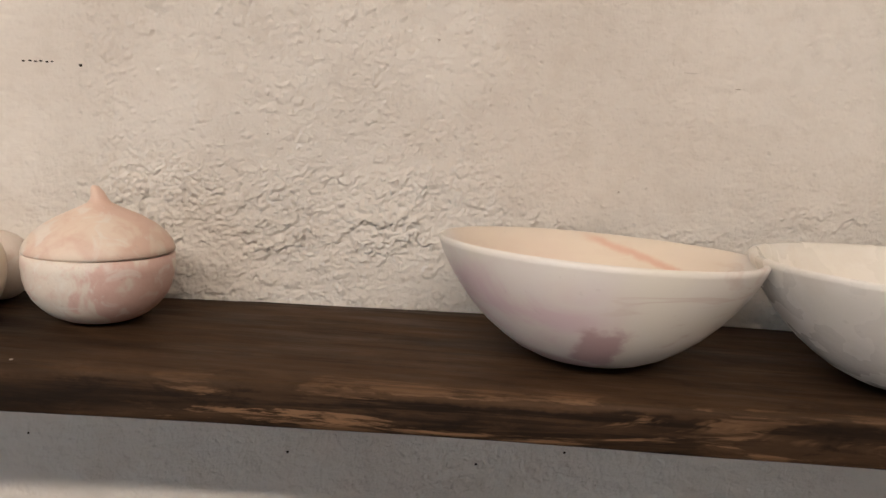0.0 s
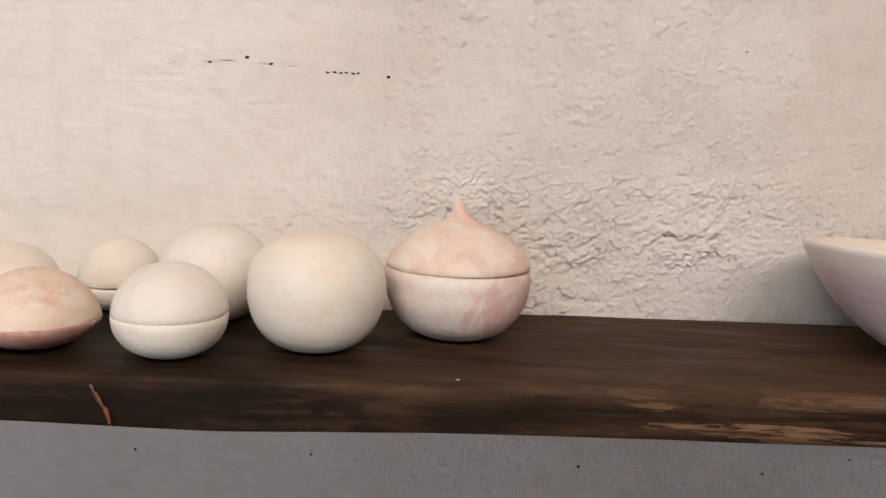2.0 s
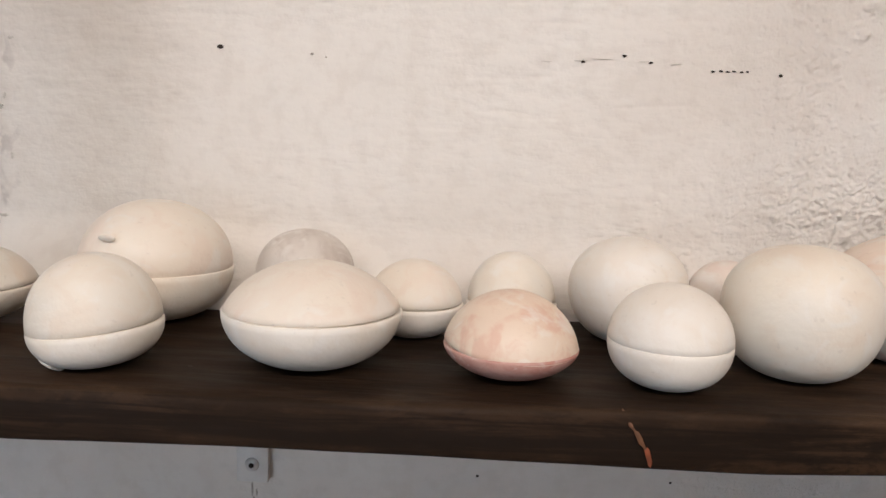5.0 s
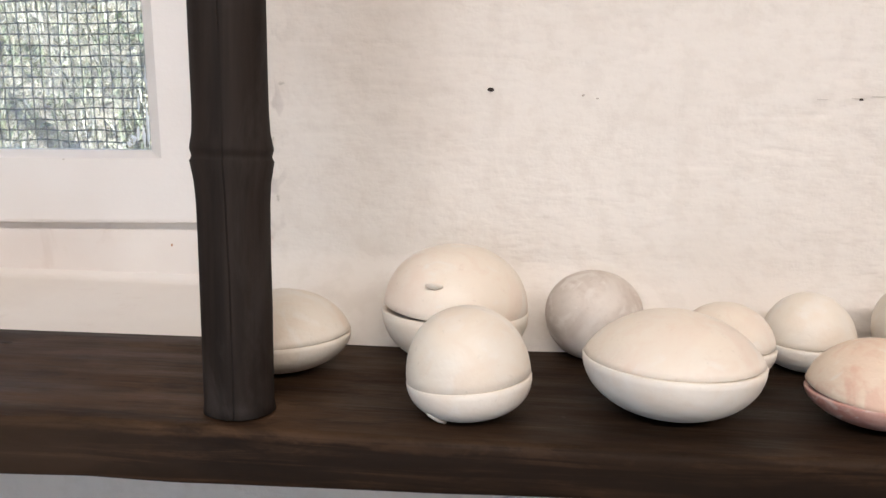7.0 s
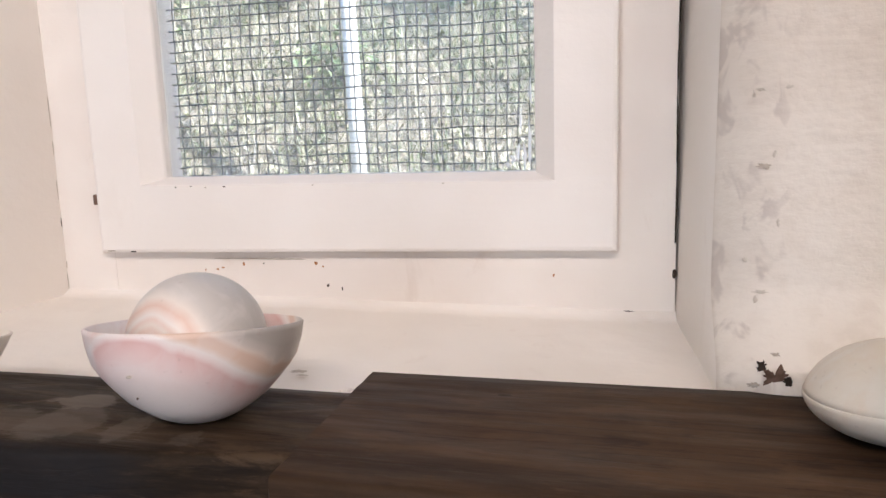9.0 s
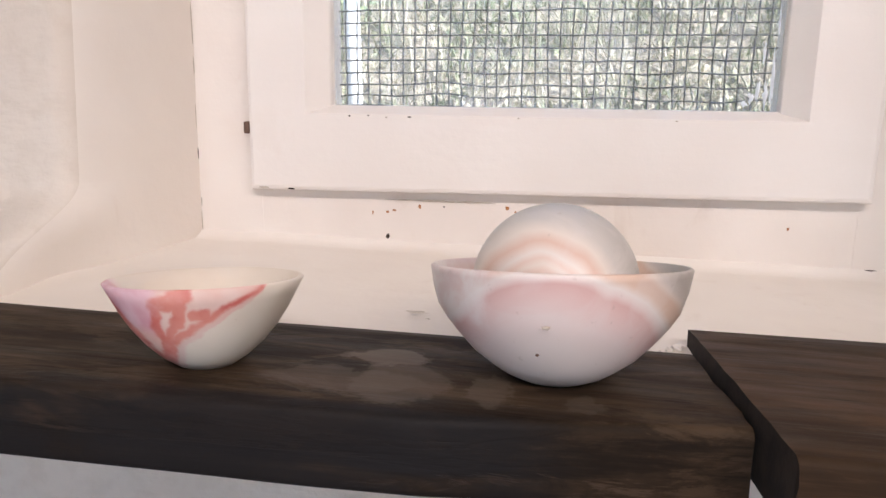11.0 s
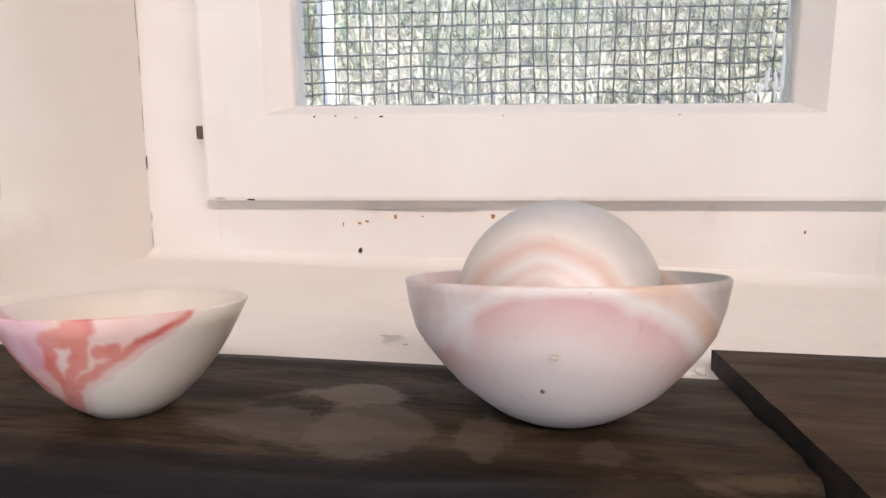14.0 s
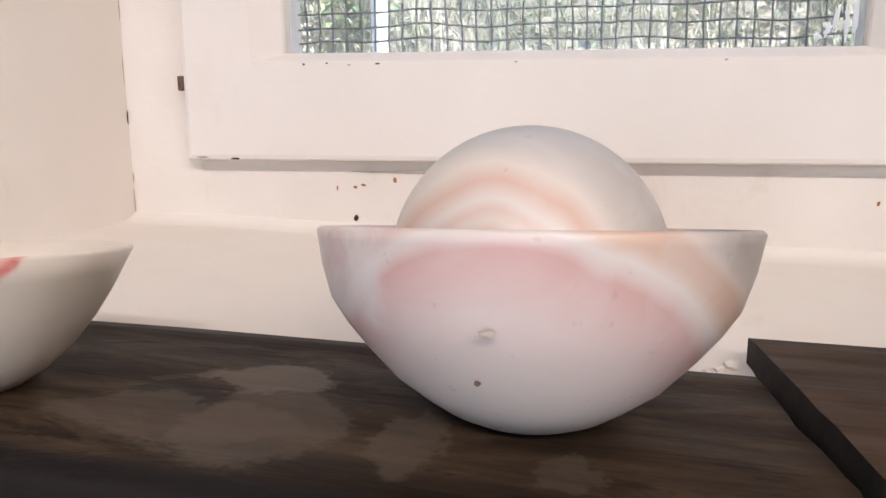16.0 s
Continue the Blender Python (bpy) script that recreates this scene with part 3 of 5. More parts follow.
def box(bm, a, b, bevel=0.0):
    """A box from corner a to corner b."""
    r = bmesh.ops.create_cube(bm, size=1.0, matrix=Matrix.Translation([(p + q) / 2 for p, q in zip(a, b)]) @ Matrix.Diagonal([q - p for p, q in zip(a, b)] + [1]))
    if bevel:
        edges = list({e for v in r["verts"] for e in v.link_edges})
        bmesh.ops.bevel(bm, geom=edges, offset=bevel, segments=2, profile=0.6, affect="EDGES")
    return bm


def smooth01(t):
    t = min(1.0, max(0.0, t))
    return t * t * (3 - 2 * t)


def turned(bm, profile, seg=72, wob=0.0, seed=0.0, tilt=0.0):
    """A surface of revolution from (radius, z) pairs, slightly out of round; closed where the radius is zero."""
    rings = []
    for r, z in profile:
        if r < 1e-6:
            rings.append([bm.verts.new((0, 0, z))])
            continue
        ring = []
        for i in range(seg):
            a = 2 * math.pi * i / seg
            n = noise.noise(Vector((math.cos(a) * 1.1 + seed, math.sin(a) * 1.1 - seed, z * 18)))
            k = r * (1 + wob * n)
            ring.append(bm.verts.new((k * math.cos(a), k * math.sin(a), z + tilt * k * math.cos(a + seed) + wob * 0.25 * r * n)))
        rings.append(ring)
    for lo, hi in zip(rings, rings[1:]):
        if len(lo) == 1 and len(hi) == 1:
            continue
        for i in range(seg):
            j = (i + 1) % seg
            if len(lo) == 1:
                bm.faces.new((lo[0], hi[j], hi[i]))
            elif len(hi) == 1:
                bm.faces.new((lo[i], lo[j], hi[0]))
            else:
                bm.faces.new((lo[i], lo[j], hi[j], hi[i]))
    bmesh.ops.recalc_face_normals(bm, faces=bm.faces)
    return bm


def arc(r0, z0, r1, z1, power=2.0, steps=14, rising=True):
    """A superelliptic quarter from (r0, z0) to (r1, z1)."""
    out = []
    for i in range(steps + 1):
        a = math.pi / 2 * i / steps
        s, c = math.sin(a) ** (2 / power), math.cos(a) ** (2 / power)
        f, g = (s, 1 - c) if rising else (1 - c, s)
        out.append((r0 + (r1 - r0) * f, z0 + (z1 - z0) * g))
    return out


def thing(name, x, y, z, label, category, group="", turn=0.0):
    ob = new(name)
    ob.empty_display_size = 0.03
    ob.matrix_world = pose(x, y, z, 0, 0, turn)
    return tagged(ob, label, category, group)


POTS = "clay pots on the shelf"


def round_pot(x, y, r, h, base, material, label, wob=0.012, squat=2.05):
    """A closed round pot with a small flattened foot."""
    base *= 0.45
    mid = h * 0.52
    prof = [(0, 0), (base * 0.7, 0.0), (base, 0.0006)]
    for i in range(1, 15):
        a = math.pi / 2 * i / 14
        prof.append((base + (r - base) * math.sin(a) ** (2 / squat), mid - mid * math.cos(a) ** (2 / (squat - 0.13)) + 0.0006 * math.cos(a)))
    for i in range(1, 16):
        a = math.pi / 2 * i / 15
        prof.append((r * math.cos(a) ** (2 / squat) if i < 15 else 0, mid + (h - mid) * math.sin(a) ** (2 / squat)))
    ob = part("round_pot", turned(bmesh.new(), prof, 80, wob, x * 31), material)
    ob.location = (x, y, TOP)
    return tagged(ob, label, "clay pot", POTS)


def lidded_pot(x, y, r, h, seam, base, body_mat, lid_mat, label, pb=2.0, pl=2.0, gap=0.0011, over=0.0012, turn=0.0, tip=(0, 0), wob=0.012, name="lidded_pot", lens=0.0):
    """A pot in two halves: a bowl and a domed lid that meet at a thin seam."""
    base *= 0.5
    ob = thing(name, x, y, TOP, label, "lidded pot", POTS, turn)
    low = [(0, 0), (base * 0.7, 0.0), (base, 0.0006)] + arc(base, 0.0006, r, seam, pb)[1:]
    low += [(r - 0.0008, seam + 0.0006), (r - 0.003, seam + 0.0004), (r - 0.006, seam - 0.004), (0, seam - 0.005)]
    part("body", turned(bmesh.new(), low, 80, wob, x * 17), body_mat, ob)
    q = r - over
    up = [(0, seam + gap - 0.001), (q - 0.006, seam + gap - 0.0005), (q - 0.0012, seam + gap), (q, seam + gap + 0.001)]
    for i in range(1, 17):
        a = math.pi / 2 * i / 16
        tall = h - seam - gap - 0.001
        ball = (q * q + tall * tall) / (2 * tall)
        b = math.asin(min(1.0, q / ball)) * (1 - i / 16)
        r1, z1 = q * math.cos(a) ** (2 / pl) if i < 16 else 0, tall * math.sin(a) ** (2 / pl)
        r2, z2 = ball * math.sin(b), tall - ball * (1 - math.cos(b))
        up.append((r1 + (r2 - r1) * lens if i < 16 else 0, seam + gap + 0.001 + z1 + (z2 - z1) * lens))
    lid = part("lid", turned(bmesh.new(), up, 80, wob, x * 17), lid_mat, ob)
    if tip != (0, 0):
        lid.matrix_local = Matrix.Translation((0, 0, seam)) @ pose(0, 0, 0, tip[0], tip[1], 0) @ Matrix.Translation((0, 0, -seam))
    return ob


def open_bowl(name, x, y, z, prof_out, wall, material, label, wob=0.012, tilt=(0, 0), turn=0.0):
    """An open bowl with a rounded lip; prof_out is its outer line from the foot to the rim."""
    r, h = prof_out[-1]
    inner = [(max(0.0, a - wall), b + (wall if i < 4 else wall * 0.35)) for i, (a, b) in enumerate(prof_out[2:])]
    inner = [(a, b) for a, b in inner if a > 0.002 and b < h - 0.001]
    prof = [(0, 0)] + prof_out + [(r - wall * 0.3, h + wall * 0.28), (r - wall * 0.75, h + wall * 0.2)] + inner[::-1] + [(0, inner[0][1])]
    bm = turned(bmesh.new(), prof, 96, wob, x * 13)
    for v in bm.verts:
        k = max(0.0, v.co.z / h) ** 1.5
        v.co.z += (tilt[0] * v.co.x + tilt[1] * v.co.y) * k
    ob = part(name, bm, material)
    ob.location = (x, y, z)
    return tagged(ob, label, "bowl", "open bowls on the shelf")


# ---- the wall, its window opening and the room ----
WL, WR, WB, WT = -1.488, -0.854, 1.296, 2.05      # the opening's sides, bottom and top
FACE, BACK = 0.600, 0.900


def relief(x, z):
    """How far the plaster stands out into the room."""
    rough = max(smooth01((x + 0.31) / 0.07), 0.32 * smooth01((x + 0.50) / 0.14) * smooth01((1.485 - z) / 0.03))
    rough *= 0.45 + 0.55 * smooth01((z - 1.275) / 0.025)
    low = smooth01((1.445 - z) / 0.055) * (0.25 + 0.75 * smooth01((z - 1.275) / 0.025))
    d = 0.0022 * noise.noise(Vector((x * 3.1, z * 3.1, 2)))
    # the wall draws back from the plank behind the large bowls
    d -= 0.032 * smooth01((x + 0.30) / 0.45)
    # soft, level trowel strokes on the smooth part
    worked = smooth01(0.45 + 1.6 * noise.noise(Vector((x * 6, z * 13, 15))))
    d += 0.0006 * noise.noise(Vector((x * 9, z * 40, 5))) + 0.0007 * worked * noise.fractal(Vector((x * 26, z * 64, 8)), 0.5, 2.2, 5) + 0.00018 * noise.fractal(Vector((x * 90, z * 200, 18)), 0.6, 2.1, 3)
    # torn level drags in the skim coat
    tear = noise.noise(Vector((x * 16, z * 110, 44)))
    d -= 0.0005 * worked * smooth01((tear - 0.46) / 0.06)
    if z < 1.275:
        rough = max(rough, 0.35)
    if rough > 0 and 1.05 < z < 1.75:
        u, v = x * 0.94 + z * 0.34, -x * 0.34 + z * 0.94
        warp = noise.fractal(Vector((x * 17, z * 17, 11)), 0.55, 2.1, 5)
        seam = max(0.0, 1 - abs(x + 0.262 + 0.10 * (z - 1.42) + 0.012 * warp) / 0.030) * smooth01((1.54 - z) / 0.03)
        zone = smooth01(0.10 + 1.8 * noise.noise(Vector((x * 10, z * 14, 21))) + 0.75 * low)
        calm = 1 - 0.6 * smooth01((x - 0.02) / 0.08) * smooth01((z - 1.36) / 0.03)
        # torn drags of the trowel: each comes out slowly and breaks off sharply below
        for pitch, deep, lift in ((26, 0.0036, 0.0), (47, 0.0024, 3.3)):
            saw = (v * pitch + 1.25 * warp + lift) % 1.0
            gone = smooth01(0.35 + 2.2 * noise.noise(Vector((u * 13 + lift, v * 40, 33 + lift))))
            d += rough * calm * deep * (0.07 + 0.93 * zone * low) * gone * (1 - saw) ** 1.6
        # fine combing between them
        d += rough * calm * 0.00022 * noise.fractal(Vector((u * 60, v * 190, 3)), 0.6, 2.2, 3)
        # crumbs of sand and torn lumps, sparse above and crowded below and along the seam
        for size, tall, share in ((110, 0.0014, 0.06), (210, 0.0009, 0.18), (400, 0.0009, 0.50)):
            dist, at = noise.voronoi(Vector((u * size * 0.8 + 0.3 * warp, v * size + 0.3 * warp, size)))[:2]
            some = 0.5 + 0.5 * noise.noise(at[0] * 7.31)
            crowd = share * (0.10 + 1.7 * zone * low + 1.6 * seam + 0.8 * max(0.0, zone - 0.35))
            if some > 0.72 - 0.45 * crowd:
                edge = max(0.0, 1 - (dist[0] / 0.62) ** 2)
                d += rough * calm * tall * min(1.0, 3.0 * edge) * (0.5 + some * 0.5)
        # pits where grit fell out
        dist, at = noise.voronoi(Vector((x * 85, z * 105, 9)))[:2]
        if noise.noise(at[0] * 5.77) > 0.30 - 0.25 * seam and dist[0] < 0.20:
            d -= rough * 0.0016 * (1 - dist[0] / 0.20)
    # the plaster swells where it meets the planks
    swell = 0.046 * smooth01((-x - 0.02) / 0.75) if x > -1.2 else 0.085
    d += swell * smooth01((1.372 - z) / 0.062) * smooth01((z - 1.20) / 0.07)
    # rounded arris at the opening
    if z > WB - 0.02:
        for gone, wide, deep in ((x - WR, 0.036, 0.020), (WL - x, 0.014, 0.010)):
            if 0 <= gone < wide:
                d -= deep * (1 - gone / wide) ** 2
    return d


def steps(stops):
    out = []
    for (a, b, n) in stops:
        out += [a + (b - a) * i / n for i in range(n)]
    return out + [stops[-1][1]]


def wall_north():
    xs = steps([(-4.0, -2.0, 6), (-2.0, -1.6, 20), (-1.6, WL, 40), (WL, WR, 6), (WR, WR + 0.036, 14), (WR + 0.036, -0.36, 160), (-0.36, 0.32, 780), (0.32, 0.9, 60), (0.9, 3.0, 6)])
    zs = steps([(0.0, 1.08, 4), (1.08, WB, 120), (WB, 1.46, 190), (1.46, 1.62, 130), (1.62, WT, 30), (WT, 2.75, 4)])
    verts, faces, index = [], [], {}
    for i, x in enumerate(xs):
        for j, z in enumerate(zs):
            index[i, j] = len(verts)
            verts.append((x, FACE - relief(x, z), z))
    hole = lambda i, j: WL - 1e-6 <= xs[i] < WR - 1e-6 and WB - 1e-6 <= zs[j] < WT - 1e-6
    for i in range(len(xs) - 1):
        for j in range(len(zs) - 1):
            if not hole(i, j):
                faces.append((index[i, j], index[i + 1, j], index[i + 1, j + 1], index[i, j + 1]))
    painted = []
    # reveals, in the sill's paler colour: from the room's face to the outer face
    def reveal(keys, flip):
        n = len(verts)
        deep = 7
        for k in keys:
            x, y, z = verts[index[k]]
            for d in range(1, deep + 1):
                yy = y + (BACK - y) * d / deep
                wob = 0.004 * noise.noise(Vector((x * 9, yy * 14, z * 9)))
                go = (yy - FACE) / (0.742 - FACE)
                side = 0.0268 * go if abs(x - WL) < 0.001 else -0.0128 * go if abs(x - WR) < 0.001 else 0
                verts.append((x + side + (wob * 0.4 if abs(z - WT) > 0.001 else 0), yy, z))
        for a in range(len(keys) - 1):
            for d in range(deep):
                p = index[keys[a]] if d == 0 else n + a * deep + d - 1
                q = index[keys[a + 1]] if d == 0 else n + (a + 1) * deep + d - 1
                p2, q2 = n + a * deep + d, n + (a + 1) * deep + d
                faces.append((p, q, q2, p2) if flip else (p, p2, q2, q))
                painted.append(len(faces) - 1)
    il, ir = min(range(len(xs)), key=lambda i: abs(xs[i] - WL)), min(range(len(xs)), key=lambda i: abs(xs[i] - WR))
    jb, jt = min(range(len(zs)), key=lambda j: abs(zs[j] - WB)), min(range(len(zs)), key=lambda j: abs(zs[j] - WT))
    reveal([(il, j) for j in range(jb, jt + 1)], False)
    reveal([(ir, j) for j in range(jb, jt + 1)], True)
    reveal([(i, jt) for i in range(il, ir + 1)], False)
    reveal([(i, jb) for i in range(il, ir + 1)], True)
    # the outer face, round the opening
    for a, b, c, d in ((-4, WL, 0, 2.75), (WR, 3, 0, 2.75), (WL, WR, 0, WB), (WL, WR, WT, 2.75)):
        n = len(verts)
        verts.extend([(a, BACK, c), (b, BACK, c), (b, BACK, d), (a, BACK, d)])
        faces.append((n + 3, n + 2, n + 1, n))
    me = bpy.data.meshes.new("wall_north")
    me.from_pydata(verts, [], faces)
    me.materials.append(PLASTER)
    me.materials.append(SILL)
    for f in painted:
        me.polygons[f].material_index = 1
    me.shade_smooth()
    return tagged(new("wall_north", me), "thick limewashed earth wall, smooth and rough by turns", "wall", kind="structure")


WALL = wall_north()


def flat_box(name, a, b, material, label, category):
    return tagged(part(name, box(bmesh.new(), a, b), material, smooth=False), label, category, kind="structure")


# unseen walls, floor and ceiling, added to shut out sun and bounce light
flat_box("wall_west", (-4.2, -2.9, 0), (-4.0, BACK, 2.75), ROOM, "plain plastered side wall", "wall")
flat_box("wall_east", (3.0, -2.9, 0), (3.2, BACK, 2.75), ROOM, "plain plastered side wall", "wall")
bm = bmesh.new()
for a, b in (((-4.0, -2.9, 0), (-2.45, -2.7, 2.75)), ((-0.85, -2.9, 0), (3.0, -2.7, 2.75)), ((-2.45, -2.9, 2.1), (-0.85, -2.7, 2.75))):
    box(bm, a, b)
tagged(part("wall_south", bm, ROOM, smooth=False), "plain plastered wall with a wide doorway", "wall", kind="structure")
flat_box("floor", (-4.2, -2.9, -0.15), (3.2, BACK, -0.003), FLOOR, "plain reddish floor, unseen, added to close the room", "floor")
flat_box("ceiling", (-4.4, -3.1, 2.75), (3.4, BACK + 0.3, 2.95), ROOM, "plain pale ceiling", "ceiling")


def mark(name, x, z, w, h, material, y=None, seed=0, face=None, ragged=False):
    """A small pit, crack or spot on an upright face, with a ragged outline."""
    bm = bmesh.new()
    rnd = random.Random(seed)
    n = 44 if ragged else 11
    ring = []
    for i in range(n):
        a = 2 * math.pi * i / n
        k = rnd.uniform(0.65, 1.1) if not ragged else 0.72 + 0.55 * noise.fractal(Vector((math.cos(a) * 1.6 + seed * 3.7, math.sin(a) * 1.6, seed)), 0.5, 2.2, 4)
        ring.append((w / 2 * k * math.cos(a), h / 2 * k * math.sin(a)))
    out = [bm.verts.new((p, -0.0002, q)) for p, q in ring]
    mid = [bm.verts.new((p * 0.6, -0.0006, q * 0.6)) for p, q in ring]
    c = bm.verts.new((0, -0.0007, 0))
    for i in range(n):
        j = (i + 1) % n
        bm.faces.new((out[i], out[j], mid[j], mid[i]))
        bm.faces.new((mid[i], mid[j], c))
    ob = part(name, bm, material, face)
    yy = (FACE - relief(x, z) - 0.0008) if y is None else y
    ob.location = (x, yy, z)
    return ob


# pits and short cracks in the wall
for i, (x, z, w, h) in enumerate((
        (-0.663, 1.491, 0.0050, 0.0036), (-0.598, 1.488, 0.0026, 0.0020), (-0.384, 1.493, 0.0032, 0.0024), (-0.4115, 1.4885, 0.0034, 0.0022),
        (-0.366, 1.489, 0.0036, 0.0020), (-0.280, 1.483, 0.0030, 0.0022), (-0.140, 1.440, 0.0022, 0.0018), (-0.016, 1.515, 0.0030, 0.0024),
        (0.125, 1.410, 0.0022, 0.0018), (0.205, 1.49, 0.0050, 0.0012), (-0.588, 1.486, 0.0020, 0.0016),
        (-0.12, 1.19, 0.0030, 0.0026), (-0.33, 1.192, 0.0024, 0.0020), (0.03, 1.186, 0.0028, 0.0022), (0.10, 1.20, 0.0026, 0.0022), (-0.47, 1.187, 0.0028, 0.0022))):
    mark("pit", x, z, w, h, CRACK if i in (1, 6, 7, 8, 9, 10) else DARK, seed=i, face=WALL)
for i, dx in enumerate((-0.0300, -0.0255, -0.0215, -0.0180, -0.0140, -0.0105)):
    mark("pit", -0.290 + dx * 1.15, 1.4845 + 0.0004 * (i % 2), 0.0034, 0.0016, DARK, seed=40 + i, face=WALL)
for i, (x, z, w, h, m) in enumerate(((-0.8240, 1.3215, 0.0200, 0.0175, BROWN), (-0.8300, 1.3260, 0.0080, 0.0110, DARK), (-0.8170, 1.3200, 0.0060, 0.0100, DARK), (-0.8345, 1.3165, 0.0095, 0.0045, CRACK), (-0.8220, 1.3330, 0.0060, 0.0035, CRACK),
                                     (-0.8270, 1.3660, 0.0100, 0.0030, FAINT), (-0.8300, 1.3610, 0.0040, 0.0060, FAINT), (-0.8360, 1.3850, 0.0035, 0.0060, FAINT), (-0.8270, 1.4450, 0.0110, 0.0040, CRACK), (-0.8220, 1.4520, 0.0030, 0.0070, FAINT),
                                     (-0.8310, 1.4920, 0.0070, 0.0025, CRACK), (-0.8345, 1.4890, 0.0022, 0.0060, CRACK), (-0.8150, 1.4930, 0.0060, 0.0030, FAINT), (-0.8180, 1.4100, 0.0030, 0.0070, FAINT))):
    mark("chip", x, z, w, h, m, seed=60 + i, face=WALL, ragged=True)
# an open crack under the pale bracket
for i, (x, z, w, h) in enumerate(((-0.6400, 1.1650, 0.0022, 0.012), (-0.6385, 1.1560, 0.0018, 0.010), (-0.6405, 1.1470, 0.0024, 0.012), (-0.6365, 1.1625, 0.0016, 0.006))):
    mark("crack", x, z, w, h, CRACK, seed=130 + i, face=WALL)
# hairline cracks in the smooth plaster
for i, (x, z, w) in enumerate(((-0.398, 1.4905, 0.018), (-0.412, 1.4890, 0.012), (-0.436, 1.4880, 0.008), (-0.350, 1.4885, 0.010), (-0.371, 1.4895, 0.008), (0.17, 1.500, 0.014))):
    mark("hairline", x, z, w, 0.0006, FAINT, seed=90 + i, face=WALL)


# ---- the window ----
FY, SY, PY = 0.742, 0.727, 0.748      # faces of the fixed frame, of the sash, and of the pane
window = new("window_1")
window.location = (-1.165, FY, 1.318)
tagged(window, "small white-painted wooden window with wire mesh behind its pane", "window", kind="structure")


def win(name, parts, material, label="", bevel=0.002, parent=window):
    bm = bmesh.new()
    for a, b in parts:
        box(bm, a, b, bevel)
    bmesh.ops.translate(bm, verts=bm.verts, vec=[-v for v in window.location])
    return part(name, bm, material, parent, label, False)


XL, XR, XSL, XSR, XPL, XPR = -1.470, -0.8675, -1.407, -0.9145, -1.340, -0.9835
ZB, ZS, ZP = 1.296, 1.3672, 1.4385


def ring(name, outer, top, profile, material, label):
    """A mitred frame round a rectangle (left, right, bottom); profile: how far in from its sides and its bottom, and y."""
    l, r, b = outer
    bm = bmesh.new()
    loops = [[bm.verts.new((x, y, z)) for x, z in ((l + d, b + e), (r - d, b + e), (r - d, top - d), (l + d, top - d))] for d, e, y in profile]
    for p, q in zip(loops, loops[1:] + loops[:1]):
        for i in range(4):
            bm.faces.new((p[i], p[(i + 1) % 4], q[(i + 1) % 4], q[i]))
    for v in loops[1][1:2] + loops[2][1:2] + loops[3][1:2] + loops[0][1:2]:
        v.co.z += 0.0055      # the bottom edge was planed askew
    bmesh.ops.recalc_face_normals(bm, faces=bm.faces)
    bmesh.ops.translate(bm, verts=bm.verts, vec=[-v for v in window.location])
    return part(name, bm, material, window, label, False)


wide, high = 0.0685, ZP - ZS
frame_ob = win("window_frame", [((XL, FY, ZB), (XSL + 0.004, FY + 0.06, 2.04))], FRAME, "worn white-painted fixed frame", 0)
win("frame_stile", [((XSR - 0.004, FY, ZB), (XR, FY + 0.06, 2.04))], FRAME, bevel=0)
win("frame_rail", [((XSL + 0.004, FY + 0.0004, ZB), (XSR - 0.004, FY + 0.06, ZS + 0.004))], FRAME, bevel=0)
win("frame_head", [((XSL + 0.004, FY + 0.0004, 1.93), (XSR - 0.004, FY + 0.06, 2.04))], FRAME, bevel=0)
ring("sash", (XSL, XSR, ZS), 1.94, [(0.0, 0.0, FY - 0.0004), (0.0, 0.0, SY + 0.0035), (0.0012, 0.0012, SY + 0.0010), (0.0038, 0.0038, SY), (wide - 0.0175, high - 0.0065, SY),
                                    (wide - 0.0165, high - 0.0058, SY + 0.0010), (wide - 0.001, high - 0.001, SY + 0.0155), (wide, high, SY + 0.018), (wide, high, FY + 0.03), (0.004, 0.004, FY + 0.03), (0.004, 0.004, FY - 0.0004)], SASH, "thick white-painted sash")
pane = win("pane", [((XPL - 0.001, PY + 0.004, ZP - 0.001), (XPR + 0.001, PY + 0.007, 1.871))], GLASS, "clear glass pane with a pale haze", 0)
pane.visible_shadow = False
# hinge knuckle at the sash's edge
win("hinge", [((XSL - 0.006, SY + 0.004, 1.414), (XSL - 0.001, SY + 0.016, 1.424))], BROWN, "small rusty hinge", 0.001)
# dark joint between frame and wall
bm = bmesh.new()
for i in range(26):
    z0, z1 = 1.378 + i * 0.022, 1.400 + i * 0.022
    w = 0.0010 + 0.0006 * random.random()
    x0 = XR - 0.0006 + 0.0004 * math.sin(i * 0.9)
    box(bm, (x0 - w / 2, FY - 0.0012, z0), (x0 + w / 2, FY + 0.002, z1 + 0.001))
bmesh.ops.translate(bm, verts=bm.verts, vec=[-v for v in window.location])
part("open_joint", bm, DARK, window, "dark open joint beside the frame")

